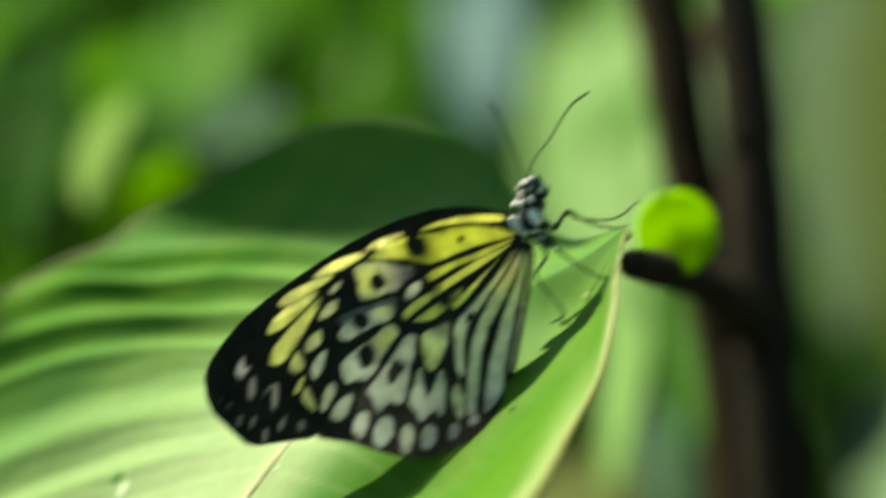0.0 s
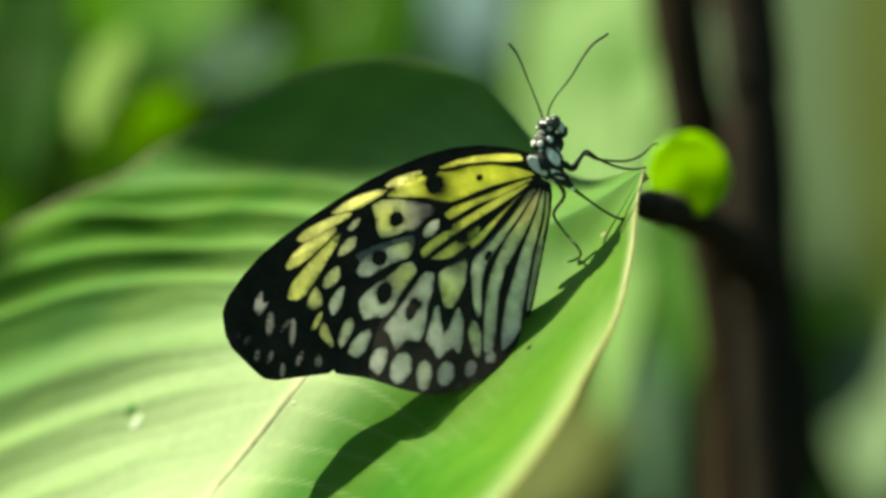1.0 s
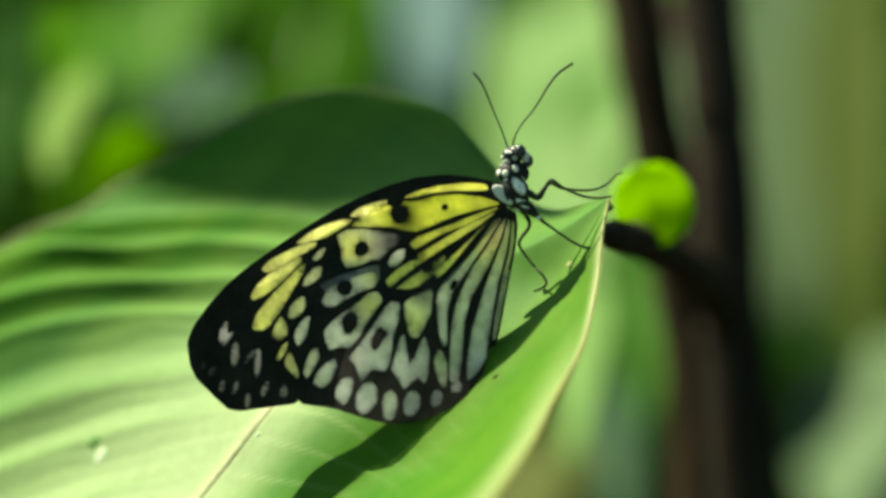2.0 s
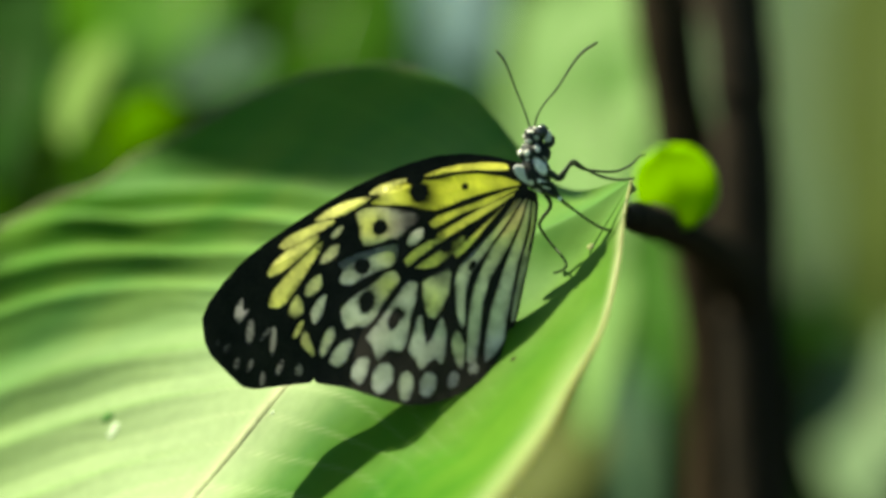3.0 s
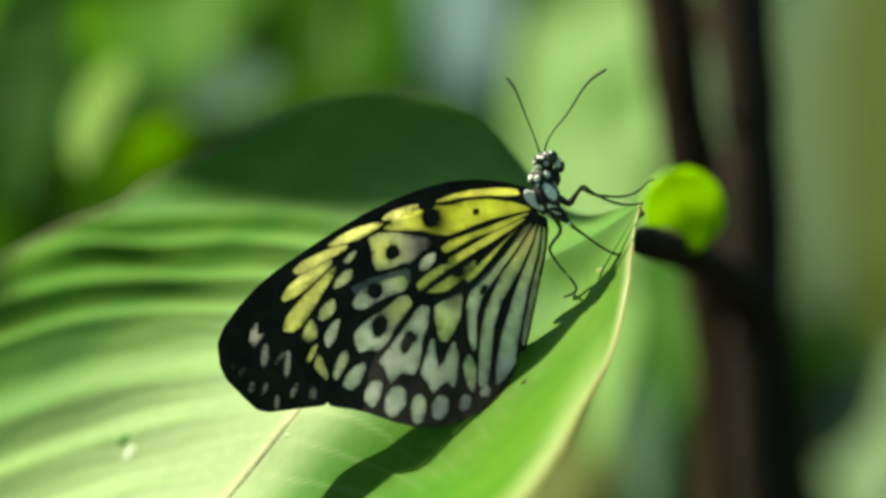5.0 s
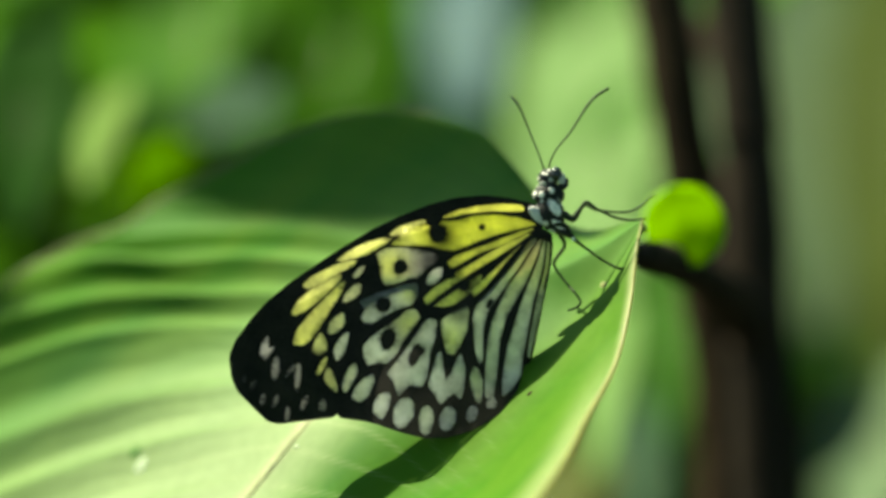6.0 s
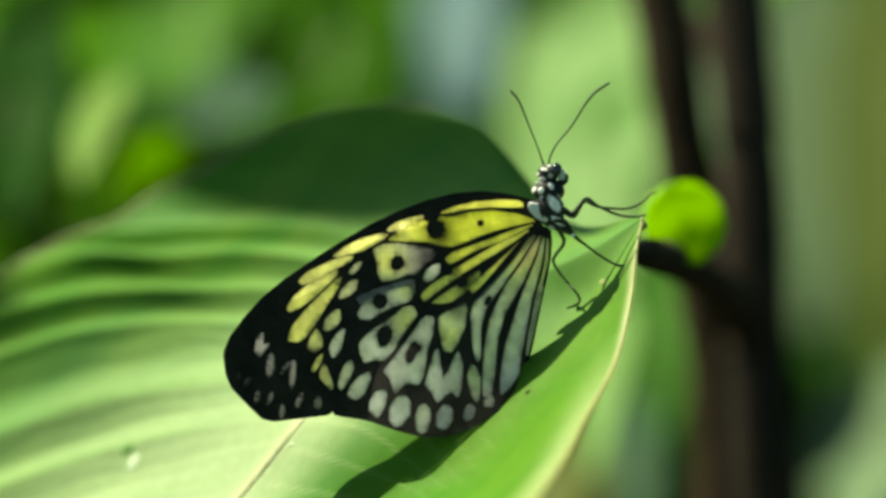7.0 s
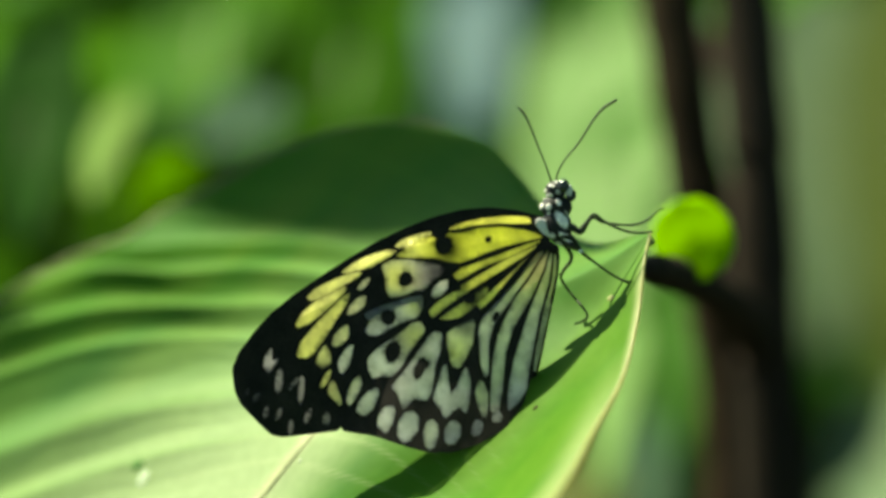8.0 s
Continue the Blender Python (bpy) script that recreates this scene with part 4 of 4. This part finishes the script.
single_leaf("round_leaf", "small round young leaf, bright lime green", (0.0629, 0.0775, 0.9806), (0.0547, 0.0841, 0.9987), (-0.15, -0.9, 0.35), 0.0199, M_YOUNG, cup=0.1, droop=0.0, round_tip=1.0)


def sunward(x, y, z, distance):
    """The place from which a leaf shades the given point."""
    return Vector((x, y, z)) + SUN * distance


# two leaves out of view, added towards the sun to darken the large leaf
single_leaf("shading_leaf", "unseen green leaf added overhead to shade the large leaf", sunward(0.061, 0.0201, 1.031, 0.95), sunward(-0.2463, 0.2557, 0.9554, 0.85), tuple(SUN), 0.031, M_FOLIAGE, 0.05, 0.0, 0.9, (sunward(0.2, -0.05, 1.1, 0.9), (0.1, 0.45, 2.25)))
single_leaf("shading_leaf", "small unseen green leaf added overhead to shade the ribs", sunward(-0.1688, 0.1144, 0.9312, 1.1), sunward(-0.0985, 0.0846, 0.9612, 1.05), tuple(SUN), 0.024, M_FOLIAGE, 0.05, 0.0, 0.6, ((-0.68, 0.66, 1.1), (-0.70, 0.74, -0.01)))
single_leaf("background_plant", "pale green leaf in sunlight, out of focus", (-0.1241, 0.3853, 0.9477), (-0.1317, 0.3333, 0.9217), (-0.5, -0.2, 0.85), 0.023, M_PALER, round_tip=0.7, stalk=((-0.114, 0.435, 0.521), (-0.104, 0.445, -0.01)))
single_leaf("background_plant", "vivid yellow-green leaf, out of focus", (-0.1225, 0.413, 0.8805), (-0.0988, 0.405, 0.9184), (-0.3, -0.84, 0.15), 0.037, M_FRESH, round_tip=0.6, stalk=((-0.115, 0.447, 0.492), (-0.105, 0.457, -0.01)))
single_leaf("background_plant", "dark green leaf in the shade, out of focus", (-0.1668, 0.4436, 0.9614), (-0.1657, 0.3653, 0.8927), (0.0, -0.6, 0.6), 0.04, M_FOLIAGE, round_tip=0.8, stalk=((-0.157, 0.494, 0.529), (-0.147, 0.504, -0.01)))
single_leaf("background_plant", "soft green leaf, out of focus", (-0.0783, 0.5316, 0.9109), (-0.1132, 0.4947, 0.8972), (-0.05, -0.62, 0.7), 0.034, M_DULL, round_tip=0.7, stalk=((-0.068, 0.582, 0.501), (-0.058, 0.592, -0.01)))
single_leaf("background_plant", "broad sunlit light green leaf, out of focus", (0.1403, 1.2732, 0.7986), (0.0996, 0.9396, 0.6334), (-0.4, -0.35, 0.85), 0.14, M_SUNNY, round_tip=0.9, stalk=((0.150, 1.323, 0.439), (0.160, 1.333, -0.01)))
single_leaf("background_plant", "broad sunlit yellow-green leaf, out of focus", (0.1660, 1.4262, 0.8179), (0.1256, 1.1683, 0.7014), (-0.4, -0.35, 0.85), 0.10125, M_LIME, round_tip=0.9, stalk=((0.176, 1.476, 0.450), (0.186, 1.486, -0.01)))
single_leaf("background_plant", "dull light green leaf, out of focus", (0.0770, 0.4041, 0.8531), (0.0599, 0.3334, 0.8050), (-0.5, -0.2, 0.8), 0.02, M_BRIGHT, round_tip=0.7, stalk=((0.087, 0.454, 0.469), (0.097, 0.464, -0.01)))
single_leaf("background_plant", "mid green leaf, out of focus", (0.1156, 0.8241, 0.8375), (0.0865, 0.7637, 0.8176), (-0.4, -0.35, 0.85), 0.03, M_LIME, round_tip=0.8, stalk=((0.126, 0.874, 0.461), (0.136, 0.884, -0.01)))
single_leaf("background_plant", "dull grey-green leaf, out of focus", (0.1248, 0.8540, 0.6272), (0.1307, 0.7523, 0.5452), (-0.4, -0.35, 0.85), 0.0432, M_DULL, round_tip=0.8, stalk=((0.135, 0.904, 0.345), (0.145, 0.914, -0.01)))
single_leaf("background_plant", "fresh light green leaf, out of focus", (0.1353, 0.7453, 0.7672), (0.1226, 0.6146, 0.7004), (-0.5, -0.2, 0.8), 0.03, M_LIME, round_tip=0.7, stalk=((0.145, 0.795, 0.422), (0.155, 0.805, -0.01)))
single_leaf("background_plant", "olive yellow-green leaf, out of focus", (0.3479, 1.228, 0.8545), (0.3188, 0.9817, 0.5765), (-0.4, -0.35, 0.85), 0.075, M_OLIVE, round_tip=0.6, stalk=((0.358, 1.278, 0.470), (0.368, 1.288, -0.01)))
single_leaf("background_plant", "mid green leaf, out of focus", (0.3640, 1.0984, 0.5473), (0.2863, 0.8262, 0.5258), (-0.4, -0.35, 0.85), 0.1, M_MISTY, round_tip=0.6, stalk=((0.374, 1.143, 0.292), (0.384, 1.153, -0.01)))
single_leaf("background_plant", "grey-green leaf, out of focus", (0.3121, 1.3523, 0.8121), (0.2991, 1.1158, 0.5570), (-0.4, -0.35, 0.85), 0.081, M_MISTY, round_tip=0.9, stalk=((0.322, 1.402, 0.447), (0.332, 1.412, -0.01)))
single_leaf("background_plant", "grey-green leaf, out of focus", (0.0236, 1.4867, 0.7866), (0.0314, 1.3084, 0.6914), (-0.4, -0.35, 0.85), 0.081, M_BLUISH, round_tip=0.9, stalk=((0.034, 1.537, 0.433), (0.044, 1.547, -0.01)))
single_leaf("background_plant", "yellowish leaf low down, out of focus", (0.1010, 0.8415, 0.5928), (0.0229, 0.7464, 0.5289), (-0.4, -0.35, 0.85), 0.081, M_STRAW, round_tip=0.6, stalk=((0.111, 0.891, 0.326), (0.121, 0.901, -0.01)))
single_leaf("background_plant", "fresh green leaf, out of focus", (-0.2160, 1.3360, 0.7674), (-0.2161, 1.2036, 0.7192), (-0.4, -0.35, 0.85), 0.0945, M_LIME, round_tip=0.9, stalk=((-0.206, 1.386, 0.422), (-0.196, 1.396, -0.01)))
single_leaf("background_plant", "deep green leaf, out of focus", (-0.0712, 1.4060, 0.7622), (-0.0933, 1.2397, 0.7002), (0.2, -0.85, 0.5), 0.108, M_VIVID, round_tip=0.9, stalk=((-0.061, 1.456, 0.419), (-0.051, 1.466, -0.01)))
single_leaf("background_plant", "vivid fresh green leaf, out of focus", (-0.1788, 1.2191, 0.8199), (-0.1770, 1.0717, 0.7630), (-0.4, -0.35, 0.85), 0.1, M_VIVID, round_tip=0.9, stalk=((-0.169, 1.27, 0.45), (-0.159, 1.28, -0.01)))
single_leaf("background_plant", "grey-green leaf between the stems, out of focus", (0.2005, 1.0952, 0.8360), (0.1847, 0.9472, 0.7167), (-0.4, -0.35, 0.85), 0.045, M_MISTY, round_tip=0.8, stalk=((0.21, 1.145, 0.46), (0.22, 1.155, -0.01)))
stem("tree_trunk", "pale grey-green tree trunk, out of focus", [(0.055, 1.797, -0.05), (0.035, 1.797, 0.8), (0.025, 1.797, 1.8), (-0.015, 1.897, 3.2)], [0.049, 0.041, 0.039, 0.032], M_GREYBARK, 30, 20)

# ---- ground and the far planting ----
bm = bmesh.new()
bmesh.ops.create_grid(bm, x_segments=40, y_segments=40, size=60)
for v in bm.verts:
    v.co.z = 0.04 * noise.noise(v.co * 0.4)
tagged(mesh_object("ground", bm, M_SOIL), "bare brown soil between the plants", "ground", kind="structure")


def make_foliage(name, label, seed, count, xr, yr, zr, size, gap=None):
    rnd = random.Random(seed)
    bm = bmesh.new()
    for _ in range(count):
        c = Vector((rnd.uniform(*xr), rnd.uniform(*yr), rnd.uniform(*zr)))
        if gap and gap[0] < c.x < gap[1] and gap[2] < c.y < gap[3]:
            continue
        L = rnd.uniform(0.6, 1.4) * size
        w = L * rnd.uniform(0.3, 0.5)
        y = Vector((rnd.uniform(-1, 1), rnd.uniform(-1, 0.4), rnd.uniform(-0.9, 0.6))).normalized()
        f = Vector((rnd.uniform(-0.9, 0.6), rnd.uniform(-0.9, 0.6), rnd.uniform(0.1, 1)))
        z = (f - y * f.dot(y)).normalized()
        x = y.cross(z)
        pts = []
        for s, k in ((0, 0.06), (0.2, 0.7), (0.45, 1), (0.75, 0.7), (1, 0.03)):
            q = c + y * (s * L) - Vector((0, 0, 0.25 * L * s * s))
            pts.append((q - x * (k * w / 2) + z * (0.1 * w * k), q, q + x * (k * w / 2) + z * (0.1 * w * k)))
        vs = [[bm.verts.new(p) for p in r] for r in pts]
        for a, b in zip(vs, vs[1:]):
            bm.faces.new((a[0], a[1], b[1], b[0]))
            bm.faces.new((a[1], a[2], b[2], b[1]))
    return tagged(mesh_object(name, bm, M_FOLIAGE), label, "foliage", kind="stuff")


make_foliage("far_foliage", "dense green undergrowth out of focus", 3, 4200, (-1.8, 1.8), (2.1, 3.9), (-0.0, 0.95), 0.18)
make_foliage("shrub_foliage", "green shrub leaves out of focus", 8, 520, (-1.0, 1.0), (1.6, 2.2), (0.1, 0.85), 0.14)
# added planting behind and beside the camera, out of view, limits sky fill
make_foliage("hedge_foliage", "unseen dense green planting added around the spot", 12, 1000, (-1.8, 1.8), (-1.9, -1.1), (0.0, 1.4), 0.2)
make_foliage("hedge_foliage", "unseen dense green planting added around the spot", 13, 900, (0.9, 1.6), (-1.2, 2.4), (0.0, 1.9), 0.2)
# added out of view: dims the sky, with a gap that lets the sun in
make_foliage("canopy_foliage", "unseen leafy canopy added overhead", 14, 1700, (-2.4, 2.2), (-2.0, 3.4), (2.1, 2.5), 0.22, (-1.9, 0.15, 0.35, 3.5))


# ---- what moves ----
def motions():
    pass


motions()
